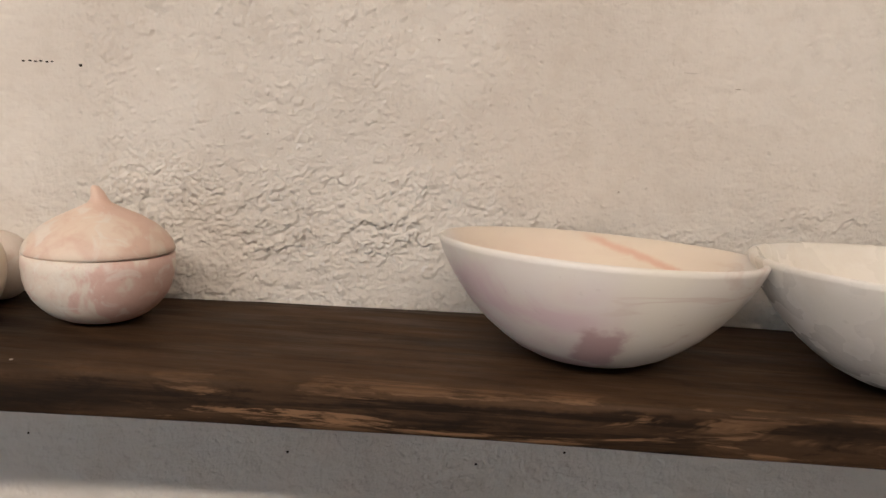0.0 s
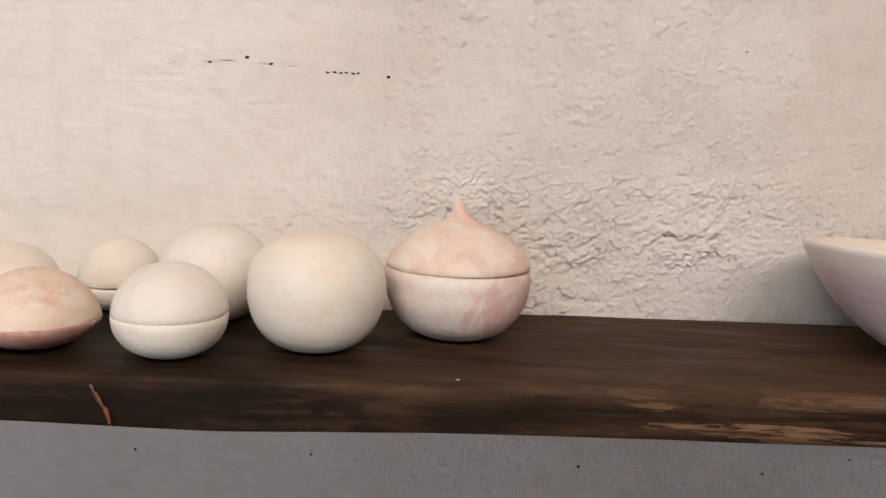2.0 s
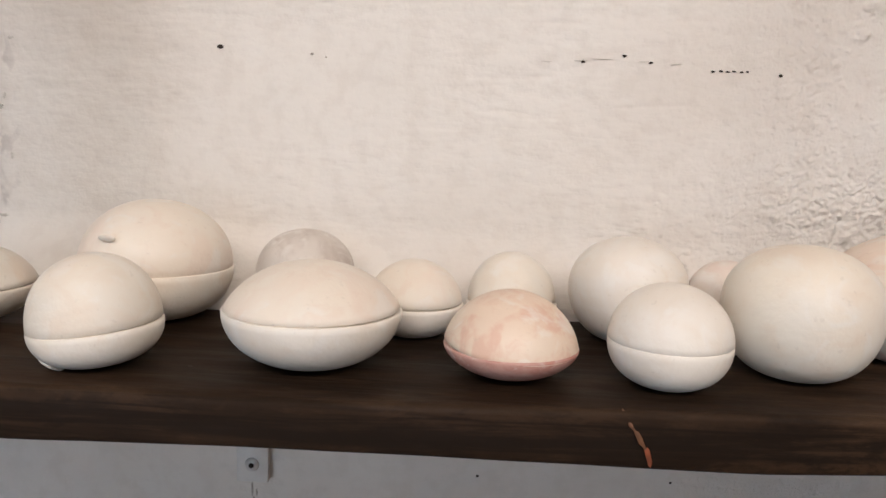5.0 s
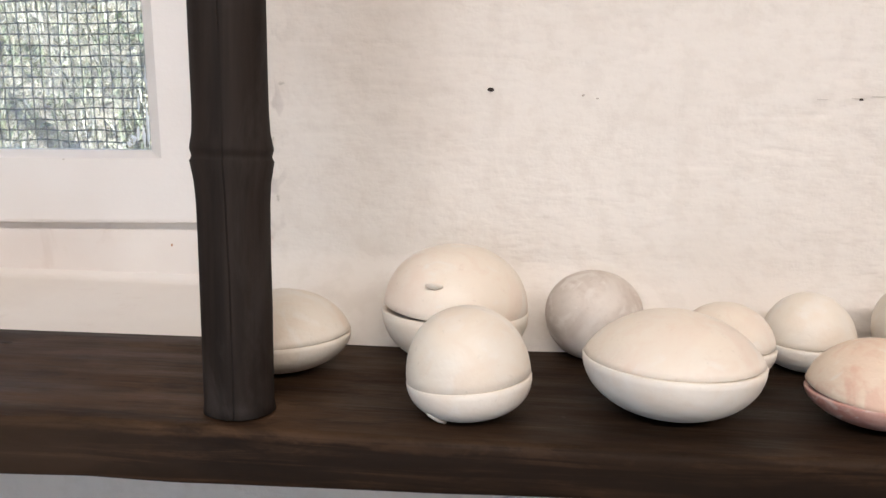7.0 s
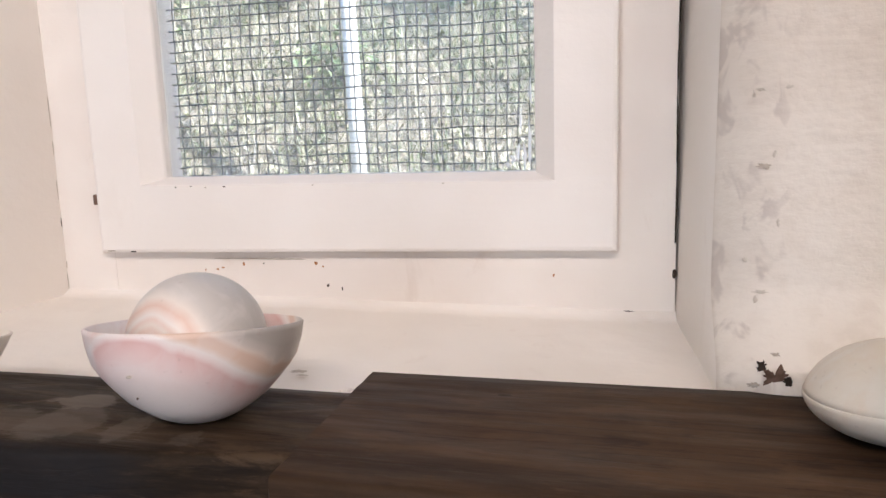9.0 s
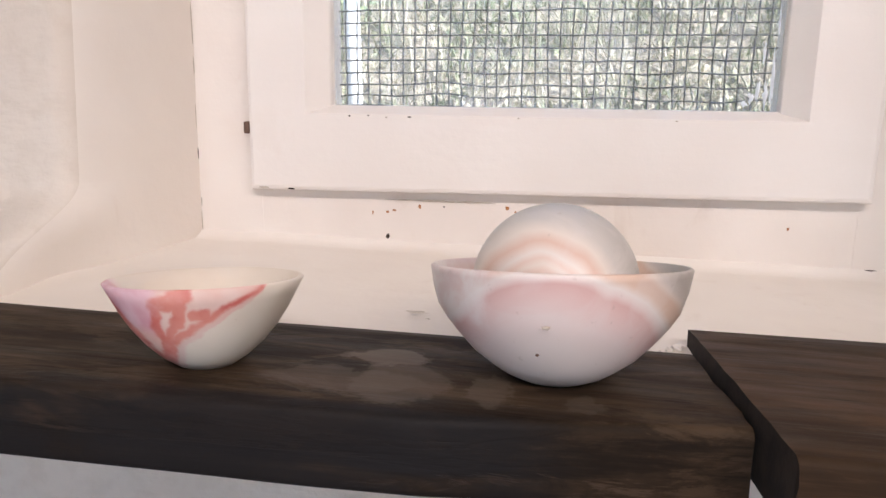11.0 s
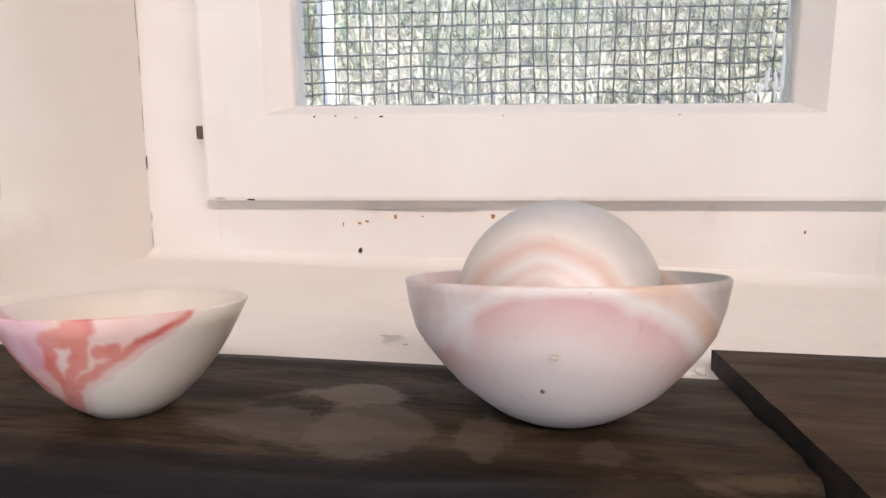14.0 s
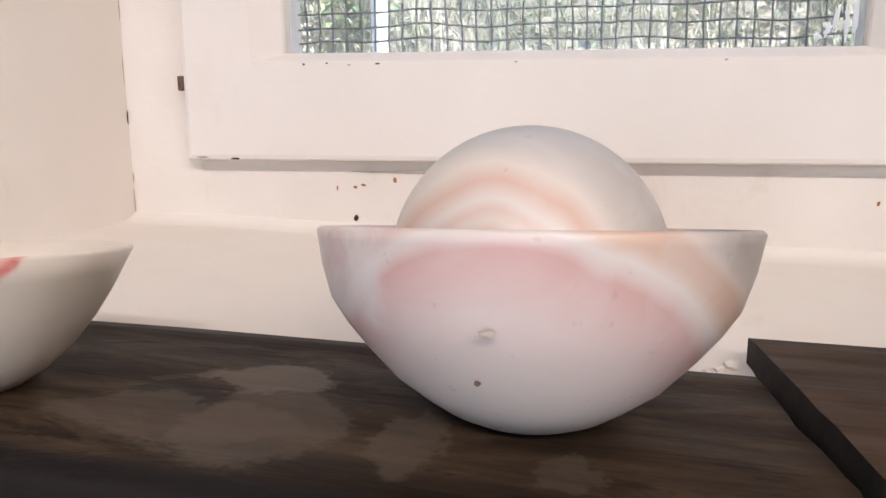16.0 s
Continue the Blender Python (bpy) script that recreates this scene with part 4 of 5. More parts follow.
# spots, nail holes and small cracks on the frame's bottom rail
for i, (x, z, w, h, m) in enumerate((
        (-1.262, 1.3555, 0.0030, 0.0036, RUST), (-1.290, 1.350, 0.0034, 0.0022, RUST), (-1.284, 1.3515, 0.0040, 0.0018, RUST), (-1.303, 1.349, 0.0014, 0.0044, RUST),
        (-1.188, 1.357, 0.0036, 0.0042, RUST), (-1.181, 1.354, 0.0022, 0.0020, RUST), (-1.290, 1.329, 0.0044, 0.0048, DARK), (-1.177, 1.336, 0.0036, 0.0034, DARK),
        (-1.163, 1.333, 0.0016, 0.0040, DARK), (-0.968, 1.349, 0.0022, 0.0030, RUST), (-0.868, 1.352, 0.0052, 0.0085, DARK), (-1.241, 1.356, 0.0016, 0.0016, DARK))):
    mark("spot", x, z, w, h, m, FY - 0.0002, 80 + i, None).parent = frame_ob
for ob in frame_ob.children:
    ob.matrix_parent_inverse = frame_ob.matrix_basis.inverted() @ window.matrix_basis.inverted()
for i, (x, w) in enumerate(((-1.434, 0.018), (-1.405, 0.022), (-1.129, 0.020), (-1.030, 0.004), (-0.905, 0.010), (-1.215, 0.030))):
    c = mark("hairline", x, 1.3185 + 0.0006 * math.sin(i * 2), w, 0.0013, DARK, FY - 0.0006, 120 + i)
    c.parent = window
    c.matrix_parent_inverse = window.matrix_basis.inverted()


def wire_mesh():
    """Woven wire behind the pane: every wire wavers, over and under its neighbours."""
    bm = bmesh.new()
    cell, r, y0 = 0.0101, 0.00072, PY + 0.020
    nx, nz = int((XPR - XPL) / cell) + 2, int((1.875 - ZP) / cell) + 2

    def wire(pts):
        prev = None
        for k, p in enumerate(pts):
            q = pts[min(k + 1, len(pts) - 1)] - pts[max(k - 1, 0)]
            side = q.cross(Vector((0, 1, 0))).normalized() * r
            out = Vector((0, r, 0))
            ring = [bm.verts.new(p + s) for s in (side, out, -side, -out)]
            if prev:
                for i in range(4):
                    bm.faces.new((prev[i], prev[(i + 1) % 4], ring[(i + 1) % 4], ring[i]))
            prev = ring

    def off(x, z):
        a = noise.noise(Vector((x * 22, z * 22, 50)))
        b = noise.noise(Vector((x * 22, z * 22, 90)))
        edge = 1.0 + 1.6 * smooth01((1.50 - z) / 0.06)
        c = noise.noise(Vector((x * 60, z * 60, 20))) + 2.2 * noise.noise(Vector((x * 9, z * 14, 70)))
        return a * 0.0012 * edge + 0.0004 * c, b * 0.0014 * edge - 0.0004 * c
    for i in range(nx):
        pts = []
        for j in range(nz * 2 + 1):
            x, z = XPL + cell * (i - 0.3), ZP - 0.006 + cell * j / 2
            dx, dz = off(x, z)
            pts.append(Vector((x + dx, y0 + 0.0005 * math.cos(math.pi * (j / 2 + i)), z + dz * 0.3)))
        wire(pts)
    for j in range(nz):
        pts = []
        for i in range(nx * 2 + 1):
            x, z = XPL + cell * (i / 2 - 0.3), ZP - 0.002 + cell * j
            dx, dz = off(x, z)
            pts.append(Vector((x + dx * 0.3, y0 - 0.0005 * math.cos(math.pi * (i / 2 + j)), z + dz)))
        wire(pts)
    bmesh.ops.translate(bm, verts=bm.verts, vec=[-v for v in window.location])
    return part("wire_mesh", bm, WIRE, window, "wavy woven wire mesh", False)


wire_mesh()
# smears of paint on the pane's corner
for i, (x, z, w, h) in enumerate(((-0.9885, 1.462, 0.0040, 0.046), (-0.9930, 1.452, 0.0045, 0.026), (-0.9985, 1.455, 0.0040, 0.022), (-1.0030, 1.449, 0.0055, 0.012), (-0.9960, 1.482, 0.0030, 0.018), (-0.9875, 1.505, 0.0025, 0.030), (-1.0080, 1.4445, 0.0060, 0.006))):
    c = mark("paint_smear", x, z, w, h, SMEAR, PY + 0.0034, 150 + i, ragged=True)
    c.parent = window
    c.matrix_parent_inverse = window.matrix_basis.inverted()


def sill():
    """The plastered sill: rises a little towards the frame, uneven by hand."""
    bm = bmesh.new()
    nx, ny = 130, 40
    x0, x1, y0, y1 = WL - 0.012, WR + 0.012, 0.495, 0.752
    grid = []
    for i in range(nx + 1):
        row = []
        for j in range(ny + 1):
            x, y = x0 + (x1 - x0) * i / nx, y0 + (y1 - y0) * j / ny
            f = (y - 0.505) / (0.742 - 0.505)
            z = 1.3005 + 0.0165 * max(0, f) ** 1.3 + 0.0018 * noise.noise(Vector((x * 12, y * 12, 3))) + 0.0006 * noise.noise(Vector((x * 60, y * 60, 9)))
            side = min(x - x0, x1 - x)
            z += 0.010 * min(1.0, max(0.0, (y - 0.56) / 0.05)) * max(0.0, 1 - side / 0.022) ** 2
            z += 0.006 * max(0.0, 1 - (0.742 - y) / 0.012) ** 2 if y > 0.73 else 0
            row.append(bm.verts.new((x, y, z)))
        grid.append(row)
    for i in range(nx):
        for j in range(ny):
            bm.faces.new((grid[i][j], grid[i + 1][j], grid[i + 1][j + 1], grid[i][j + 1]))
    rim = [e for e in bm.edges if e.is_boundary]
    ext = bmesh.ops.extrude_edge_only(bm, edges=rim)
    for v in [g for g in ext["geom"] if isinstance(g, bmesh.types.BMVert)]:
        v.co.z = 1.262
    return tagged(part("window_sill", bm, SILL), "uneven limewashed window sill behind the planks", "window sill", kind="structure")


SILL_OB = sill()


for i, (z, h) in enumerate(((1.335, 0.022), (1.352, 0.010), (1.395, 0.012), (1.43, 0.03), (1.47, 0.018), (1.505, 0.035), (1.545, 0.02), (1.585, 0.03))):
    c = mark("hairline", -1.4608 + 0.0006 * math.sin(i * 1.7), z, 0.0011, h, DARK if i % 5 == 2 else CRACK, FY - 0.0008, 240 + i)
    c.parent = window
    c.matrix_parent_inverse = window.matrix_basis.inverted()
for i, (x, z, w, h, m) in enumerate(((-1.318, 1.4305, 0.0022, 0.0014, DARK), (-1.302, 1.4312, 0.0018, 0.0012, DARK), (-1.287, 1.4300, 0.0030, 0.0012, CRACK), (-1.268, 1.4305, 0.0034, 0.0012, DARK),
                                     (-1.180, 1.4310, 0.0020, 0.0012, CRACK), (-1.060, 1.4310, 0.0024, 0.0012, CRACK), (-1.395, 1.3695, 0.010, 0.0016, CRACK), (-1.37, 1.3690, 0.008, 0.0018, DARK))):
    c = mark("spot", x, z, w, h, m, SY - 0.0003, 260 + i)
    c.parent = window
    c.matrix_parent_inverse = window.matrix_basis.inverted()
# dark strip painted for the thin wedge of shadow under the sash
c = mark("hairline", -1.245, 1.3608, 0.110, 0.0016, CRACK, FY - 0.0008, 280)
c.parent = window
c.matrix_parent_inverse = window.matrix_basis.inverted()
window.rotation_euler = (radians(3.5), radians(-0.9), 0)


# dull stains on the sill and crumbs of plaster fallen behind the planks
for i, (x, y, w, h, m) in enumerate(((-1.2270, 0.563, 0.018, 0.008, FAINT), (-1.2165, 0.5480, 0.0034, 0.0030, CRACK), (-1.1240, 0.558, 0.016, 0.008, FAINT), (-1.1180, 0.5500, 0.009, 0.005, FAINT), (-1.1680, 0.5450, 0.0080, 0.0030, FAINT))):
    c = mark("stain", 0, 0, w, h, m, 0, 320 + i, ragged=True)
    c.matrix_world = Matrix.Translation((x, y, 1.3062)) @ pose(0, 0, 0, -90, 0, 0)
    c.parent = SILL_OB
for i, (x, y, r) in enumerate(((-1.0745, 0.5400, 0.0036), (-1.0795, 0.5360, 0.0024), (-1.0715, 0.5460, 0.0020), (-1.0840, 0.5330, 0.0015))):
    bm = bmesh.new()
    bmesh.ops.create_icosphere(bm, subdivisions=2, radius=r)
    for v in bm.verts:
        v.co *= 0.8 + 0.45 * noise.noise(v.co / r * 1.3 + Vector((i * 4.1, 0, 0)))
        v.co.z *= 0.7
    c = part("plaster_crumb", bm, SILL, smooth=False)
    c.location = (x, y, 1.3022 + r * 0.5)
    tagged(c, "small fallen crumb of white plaster on the sill", "plaster crumb", "crumbs on the sill")


# ---- the shelf planks ----
def plank(name, x0, x1, front, back, low, top, material, label, end_slant=0.0, n=260):
    """A thick plank whose edges wander; front, back and low are functions of x."""
    bm = bmesh.new()
    rings = []
    for i in range(n + 1):
        x = x0 + (x1 - x0) * i / n
        f, b, l = front(x), back(x), low(x)
        w1, w2 = noise.noise(Vector((x * 7, 0, 3))), noise.noise(Vector((x * 23, 0, 8)))
        f += 0.0016 * w1 + 0.0007 * w2
        r = 0.0042 + 0.0022 * w1 + 0.001 * w2
        sec = [(b, l), (f + 0.004, l + 0.0008 * w2)]
        for k in range(4):
            a = math.pi / 2 * k / 3
            sec.append((f + 0.0025 - 0.0025 * math.sin(a), l + 0.003 - 0.003 * math.cos(a)))
        sec += [(f + 0.0004 * w2, l + (top - l) * 0.35), (f - 0.0006 * w1, l + (top - l) * 0.65)]
        for k in range(6):
            a = math.pi / 2 * k / 5
            sec.append((f + r - r * math.cos(a), top - r + r * math.sin(a)))
        for k in range(1, 13):
            t = k / 13
            y = f + r + (b - f - r) * t
            sec.append((y, top + 0.0005 * noise.noise(Vector((x * 5, y * 60, 1)))))
        sec += [(b, top - 0.0008)]
        row = []
        for y, z in sec:
            t = (y - f) / (b - f)
            slant = end_slant * (t - 0.5)
            k = i / n
            row.append(bm.verts.new((x + (slant + 0.0012 * noise.noise(Vector((y * 80, z * 80, 4)))) * (k ** 30 if x1 < -1.0 else (1 - k) ** 30), y, z)))
        rings.append(row)
    for a, b in zip(rings, rings[1:]):
        m = len(a)
        for j in range(m):
            bm.faces.new((a[j], b[j], b[(j + 1) % m], a[(j + 1) % m]))
    # sawn ends: hard-edged, near-black, the gap's shade put into their colour
    for ends in (rings[0], rings[-1][::-1]):
        cap = bm.faces.new(ends)
        cap.material_index, cap.smooth = 1, False
        for e in cap.edges:
            e.smooth = False
    bmesh.ops.recalc_face_normals(bm, faces=bm.faces)
    ob = part(name, bm, material, smooth=False)
    ob.data.materials.append(END_GRAIN)
    for f in ob.data.polygons:
        f.use_smooth = f.material_index == 0
    return tagged(ob, label, "shelf", "shelf planks")


def between(stops):
    xs, ys = [s[0] for s in stops], [s[1] for s in stops]
    return lambda x: float(np.interp(x, xs, ys))


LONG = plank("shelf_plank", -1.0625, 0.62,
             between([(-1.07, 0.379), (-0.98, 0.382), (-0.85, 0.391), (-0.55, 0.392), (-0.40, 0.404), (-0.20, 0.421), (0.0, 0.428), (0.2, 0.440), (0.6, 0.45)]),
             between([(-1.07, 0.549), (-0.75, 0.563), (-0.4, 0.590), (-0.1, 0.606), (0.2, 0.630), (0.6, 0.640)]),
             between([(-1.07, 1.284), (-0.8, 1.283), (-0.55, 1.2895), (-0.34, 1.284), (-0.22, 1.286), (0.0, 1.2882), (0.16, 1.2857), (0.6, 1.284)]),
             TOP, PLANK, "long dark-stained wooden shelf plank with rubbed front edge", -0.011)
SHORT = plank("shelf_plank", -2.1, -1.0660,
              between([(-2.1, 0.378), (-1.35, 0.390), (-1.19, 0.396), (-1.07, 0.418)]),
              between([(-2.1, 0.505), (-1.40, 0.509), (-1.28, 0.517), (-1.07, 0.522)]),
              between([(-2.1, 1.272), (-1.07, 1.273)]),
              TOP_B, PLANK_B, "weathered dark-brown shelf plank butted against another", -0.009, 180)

# knots, a resin streak and a nick on the planks
c = mark("knot", -0.976, 0, 0.012, 0.005, DARK, 0, 200)
c.matrix_world = Matrix.Translation((-0.976, 0.513, TOP + 0.0008)) @ pose(0, 0, 0, -90, 0, 0)
c.parent = LONG
for i, (x, z, w, h, ry) in enumerate(((-0.4035, 1.3085, 0.0026, 0.0130, -32), (-0.3980, 1.3010, 0.0026, 0.0130, -30), (-0.3938, 1.2930, 0.0030, 0.0105, -18))):
    c = mark("resin_streak", x, z, w, h, ORANGE if i == 2 else RESIN, 0.4035 + (0.001 if i == 0 else -0.0012), 210 + i)
    c.rotation_euler = (radians(-18 if i == 0 else 0), radians(ry), 0)
    c.parent = LONG


for x, y, w in ((-0.2187, 0.4245, 0.0030), (-0.616, 0.429, 0.0040), (-0.5905, 0.470, 0.0022)):
    c = mark("flake", x, 0, w, w * 0.7, CRACK if x > -0.5 else DARK, 0, int(-x * 900), ragged=True)
    c.matrix_world = Matrix.Translation((x, y, TOP + 0.0009)) @ pose(0, 0, 0, -90, 0, 0)
    c.parent = LONG


# ---- brackets under the planks ----
def bracket(x, y_front, top, leg, material, label, width=0.024):
    ob = thing("shelf_bracket", x, FACE, top, label, "bracket", "shelf brackets")
    w, t = width / 2, 0.003
    part("wall_leg", box(bmesh.new(), (-w, -0.0065, -leg), (w, -0.003, 0), 0.0008), material, ob)
    part("shelf_leg", box(bmesh.new(), (-w, y_front - FACE, -t), (w, -0.0066, 0), 0.0008), material, ob)
    s = bmesh.new()
    bmesh.ops.create_cone(s, cap_ends=True, segments=24, radius1=0.0054, radius2=0.0044, depth=0.0022, matrix=pose(0, -0.0077, -leg + 0.014, 90))
    scr = part("screw", s, STEEL, ob, "zinc-plated screw")
    r = bmesh.new()
    bmesh.ops.create_cone(r, cap_ends=True, segments=6, radius1=0.0021, radius2=0.0021, depth=0.0006, matrix=pose(0, -0.0090, -leg + 0.014, 90))
    part("socket", r, DARK, scr)
    return ob


bracket(-0.638, 0.45, 1.2855, 0.112, BRACKET, "pale painted steel shelf bracket with one screw on the wall")
bracket(-1.115, 0.405, 1.2715, 0.10, BLACK_IRON, "black iron shelf bracket under the short plank", 0.026)


# ---- the bamboo pole ----
def bamboo():
    ob = thing("bamboo_pole", -0.7787, 0.4150, TOP, "dark smoked bamboo pole standing on the plank's front", "bamboo pole")
    prof = [(0.0, 0.0), (0.0150, 0.0), (0.0178, 0.0012)]
    nodes = (0.128, 0.405, 0.70)
    z = 0.006
    while z < 1.42:
        r = 0.0172 + 0.0012 * smooth01(z / 0.24)
        for nz in nodes:
            d = z - nz
            r += 0.0024 * math.exp(-(d / 0.010) ** 2) - 0.0013 * math.exp(-((d - 0.0005) / 0.0022) ** 2) + 0.0008 * math.exp(-((d + 0.004) / 0.0018) ** 2)
        prof.append((r, z))
        near = min(abs(z - n) for n in nodes)
        z += 0.0012 if near < 0.012 else 0.010
    prof += [(0.015, 1.434), (0, 1.434)]
    bm = turned(bmesh.new(), prof, 40, 0.022, 3.3)
    for v in bm.verts:
        a = math.atan2(v.co.y, v.co.x)
        flat = 1 - 0.035 * max(0.0, math.cos(a + 1.9)) ** 6
        v.co.x *= flat
        v.co.y *= flat
        v.co.x -= 0.026 * v.co.z
        v.co.x += 0.001 * math.sin(v.co.z * 5)
    part("culm", bm, BAMBOO, ob)
    return ob


bamboo()

# ---- pots on the long plank ----
round_pot(-0.3035, 0.4741, 0.0402, 0.0708, 0.020, CREAM, "round cream-white clay pot, burnished and closed", squat=2.2)
round_pot(-0.3834, 0.5317, 0.0360, 0.0648, 0.018, WHITE, "round off-white clay pot standing near the wall")
round_pot(-0.5886, 0.5512, 0.0317, 0.0583, 0.014, GREY, "grey smoke-stained round clay pot against the wall")
round_pot(-0.318, 0.552, 0.0240, 0.0500, 0.012, BLUSH, "small pinkish round clay pot behind larger ones")
lidded_pot(-0.3779, 0.4437, 0.0306, 0.0526, 0.0235, 0.012, WHITE, WHITE, "small white egg-shaped pot with a chipped seam", 2.1, 2.0, 0.0001, 0.0001, 0, (0.4, -0.6), 0.02)
lidded_pot(-0.4562, 0.4471, 0.0343, 0.0446, 0.0165, 0.013, CLAM_B, CLAM_L, "clam-shaped pot with peach lid and pink-red base", 1.7, 1.75, 0.0004, 0.0002, 0, (4, 3), 0.012, lens=0.7)
lidded_pot(-0.4536, 0.5455, 0.0290, 0.0504, 0.0180, 0.012, WHITE, CREAM, "small cream lidded pot close to the wall", 2.0, 2.0, 0.0010, 0.0012, 0, (0, -2))
lidded_pot(-0.5129, 0.5175, 0.0295, 0.0471, 0.0205, 0.013, WHITE, PEACH, "small white pot with a peach-coloured lid", 2.0, 1.95, 0.0008, 0.0010, lens=0.45)
lidded_pot(-0.559, 0.4486, 0.0461, 0.0548, 0.0295, 0.016, WHITE, PEACH, "wide white bowl-pot with a low peach lid", 2.0, 1.85, 0.0004, 0.0008, 0, (0, -0.7), 0.012, lens=0.75)
big = lidded_pot(-0.6786, 0.5293, 0.0470, 0.0752, 0.0330, 0.018, CREAM, PEACH, "large cream lidded pot with blushing domed lid", 2.1, 2.1, 0.0016, 0.0010, 0, (1.5, 3.0), 0.012, lens=0.15)
lidded_pot(-0.6616, 0.4291, 0.0322, 0.0564, 0.0200, 0.014, WHITE, CREAM, "white ball-shaped pot with a tilted seam and torn foot", 2.15, 2.1, 0.0003, 0.0003, 0, (0, -1), 0.014).rotation_euler = (0, radians(-6), 0)
lidded_pot(-0.7802, 0.4905, 0.0422, 0.0486, 0.0215, 0.014, CREAM, CREAM, "flat cream lidded pot standing behind the bamboo", 1.9, 2.0, 0.0003, 0.0003, 0, (0.5, -0.8), 0.014, lens=0.6).rotation_euler = (0, radians(-3), 0)

# the large pot's pressed knob
k = bmesh.new()
bmesh.ops.create_uvsphere(k, u_segments=20, v_segments=12, radius=1.0, matrix=pose(-0.010, -0.0425, 0.0555, 28, 0, -8) @ Matrix.Diagonal((0.0056, 0.0013, 0.0026, 1)))
part("knob", k, PEACH, big)

# flap of clay at the ball pot's foot
k = bmesh.new()
bmesh.ops.create_uvsphere(k, u_segments=18, v_segments=10, radius=1.0, matrix=pose(-0.6785, 0.4135, TOP + 0.0032, 0, 30, 20) @ Matrix.Diagonal((0.0062, 0.0042, 0.0018, 1)))
tagged(part("clay_flap", k, WHITE), "thin torn flap of white clay beside a pot", "clay scrap")


def onion_jar():
    ob = thing("lidded_jar", -0.222, 0.520, TOP, "onion-shaped pink and cream jar with a pointed lid", "lidded jar", POTS)
    s = 0.0455
    low = [(0, 0), (0.009, 0.0), (0.0125, 0.0006)] + arc(0.0125, 0.0006, 0.0462, 0.035, 1.92)[1:] + [(0.0466, 0.038), (0.0462, s), (0.0445, s + 0.0006), (0.040, s - 0.004), (0, s - 0.005)]
    part("body", turned(bmesh.new(), low, 88, 0.01, 1.7), ONION_B, ob)
    z = s + 0.0008
    f = 0.777
    up = [(0, z - 0.0008), (0.040, z - 0.0004), (0.0455, z), (0.0464, z + 0.0012)]
    up += [(r, z + f * h) for r, h in ((0.0447, 0.0080), (0.0400, 0.0160), (0.0335, 0.0230), (0.0255, 0.0292), (0.0175, 0.0340), (0.0115, 0.0375),
                                       (0.0074, 0.0405), (0.0056, 0.0435), (0.0046, 0.0470), (0.0038, 0.0505), (0.0025, 0.0535), (0.0010, 0.0547), (0, 0.0548))]
    fine = []
    for (a, b), (c, d) in zip(up, up[1:]):
        fine += [(a, b), ((a + c) / 2, (b + d) / 2)]
    lid = part("lid", turned(bmesh.new(), fine + [up[-1]], 88, 0.014, 1.7), ONION_L, ob)
    for v in lid.data.vertices:
        h = max(0.0, v.co.z - z - 0.030)
        v.co.x -= 22 * h * h
        v.co.z += 0.0007 * math.cos(math.atan2(v.co.y, v.co.x) - 0.2) * (math.hypot(v.co.x, v.co.y) / 0.046)


onion_jar()

# ---- open bowls ----
A = [(0.012, 0.0), (0.018, 0.0005), (0.028, 0.0022), (0.038, 0.0052), (0.048, 0.0100), (0.0575, 0.0165), (0.067, 0.0242), (0.0755, 0.0330), (0.083, 0.0425), (0.089, 0.0515), (0.0935, 0.0600), (0.0965, 0.0670), (0.0972, 0.0695)]
open_bowl("bowl", 0.098, 0.515, TOP, A, 0.0048, BOWL_A, "large pale pink-clouded clay bowl, open and burnished", 0.016, (-0.027, -0.03), 20)
B = [(a * 1.03, b * 1.02) for a, b in A]
open_bowl("bowl", 0.287, 0.500, TOP, B, 0.005, BOWL_B, "large glossy white clay bowl, open", 0.015, (0, 0), 70)
S = [(0.0140, 0.0), (0.0180, 0.0005), (0.0245, 0.0036), (0.0302, 0.0075), (0.0380, 0.0136), (0.0451, 0.0215), (0.0505, 0.0282), (0.0542, 0.0340), (0.0568, 0.0428), (0.0579, 0.0495), (0.0582, 0.0515)]
sun_bowl = open_bowl("bowl", -1.141, 0.464, TOP_B, S, 0.0032, SUN_BOWL, "pink, ochre and grey banded bowl holding a round ball", 0.010, (0.042, -0.10), 0)
for i, (x, y, z, w, h) in enumerate(((-0.006, -0.0461, 0.0225, 0.0018, 0.0016), (-0.003, -0.0560, 0.0365, 0.0040, 0.0018))):
    c = mark("speck", x, z, w, h, BROWN if i == 0 else CRACK, y, 300 + i)
    c.rotation_euler = (radians(-30 if i == 0 else -18), 0, 0)
    c.parent = sun_bowl
R = [(0.0105, 0.0), (0.0140, 0.0005), (0.0212, 0.0050), (0.0283, 0.0112), (0.0345, 0.0182), (0.0395, 0.0255), (0.0432, 0.0320), (0.0462, 0.0372)]
R = [(a * 0.95, b * 1.06) for a, b in R]
open_bowl("bowl", -1.2995, 0.437, TOP_B, R, 0.0030, RED_BOWL, "small cream bowl with a run of red and lilac", 0.008, (0.055, -0.06), 0)


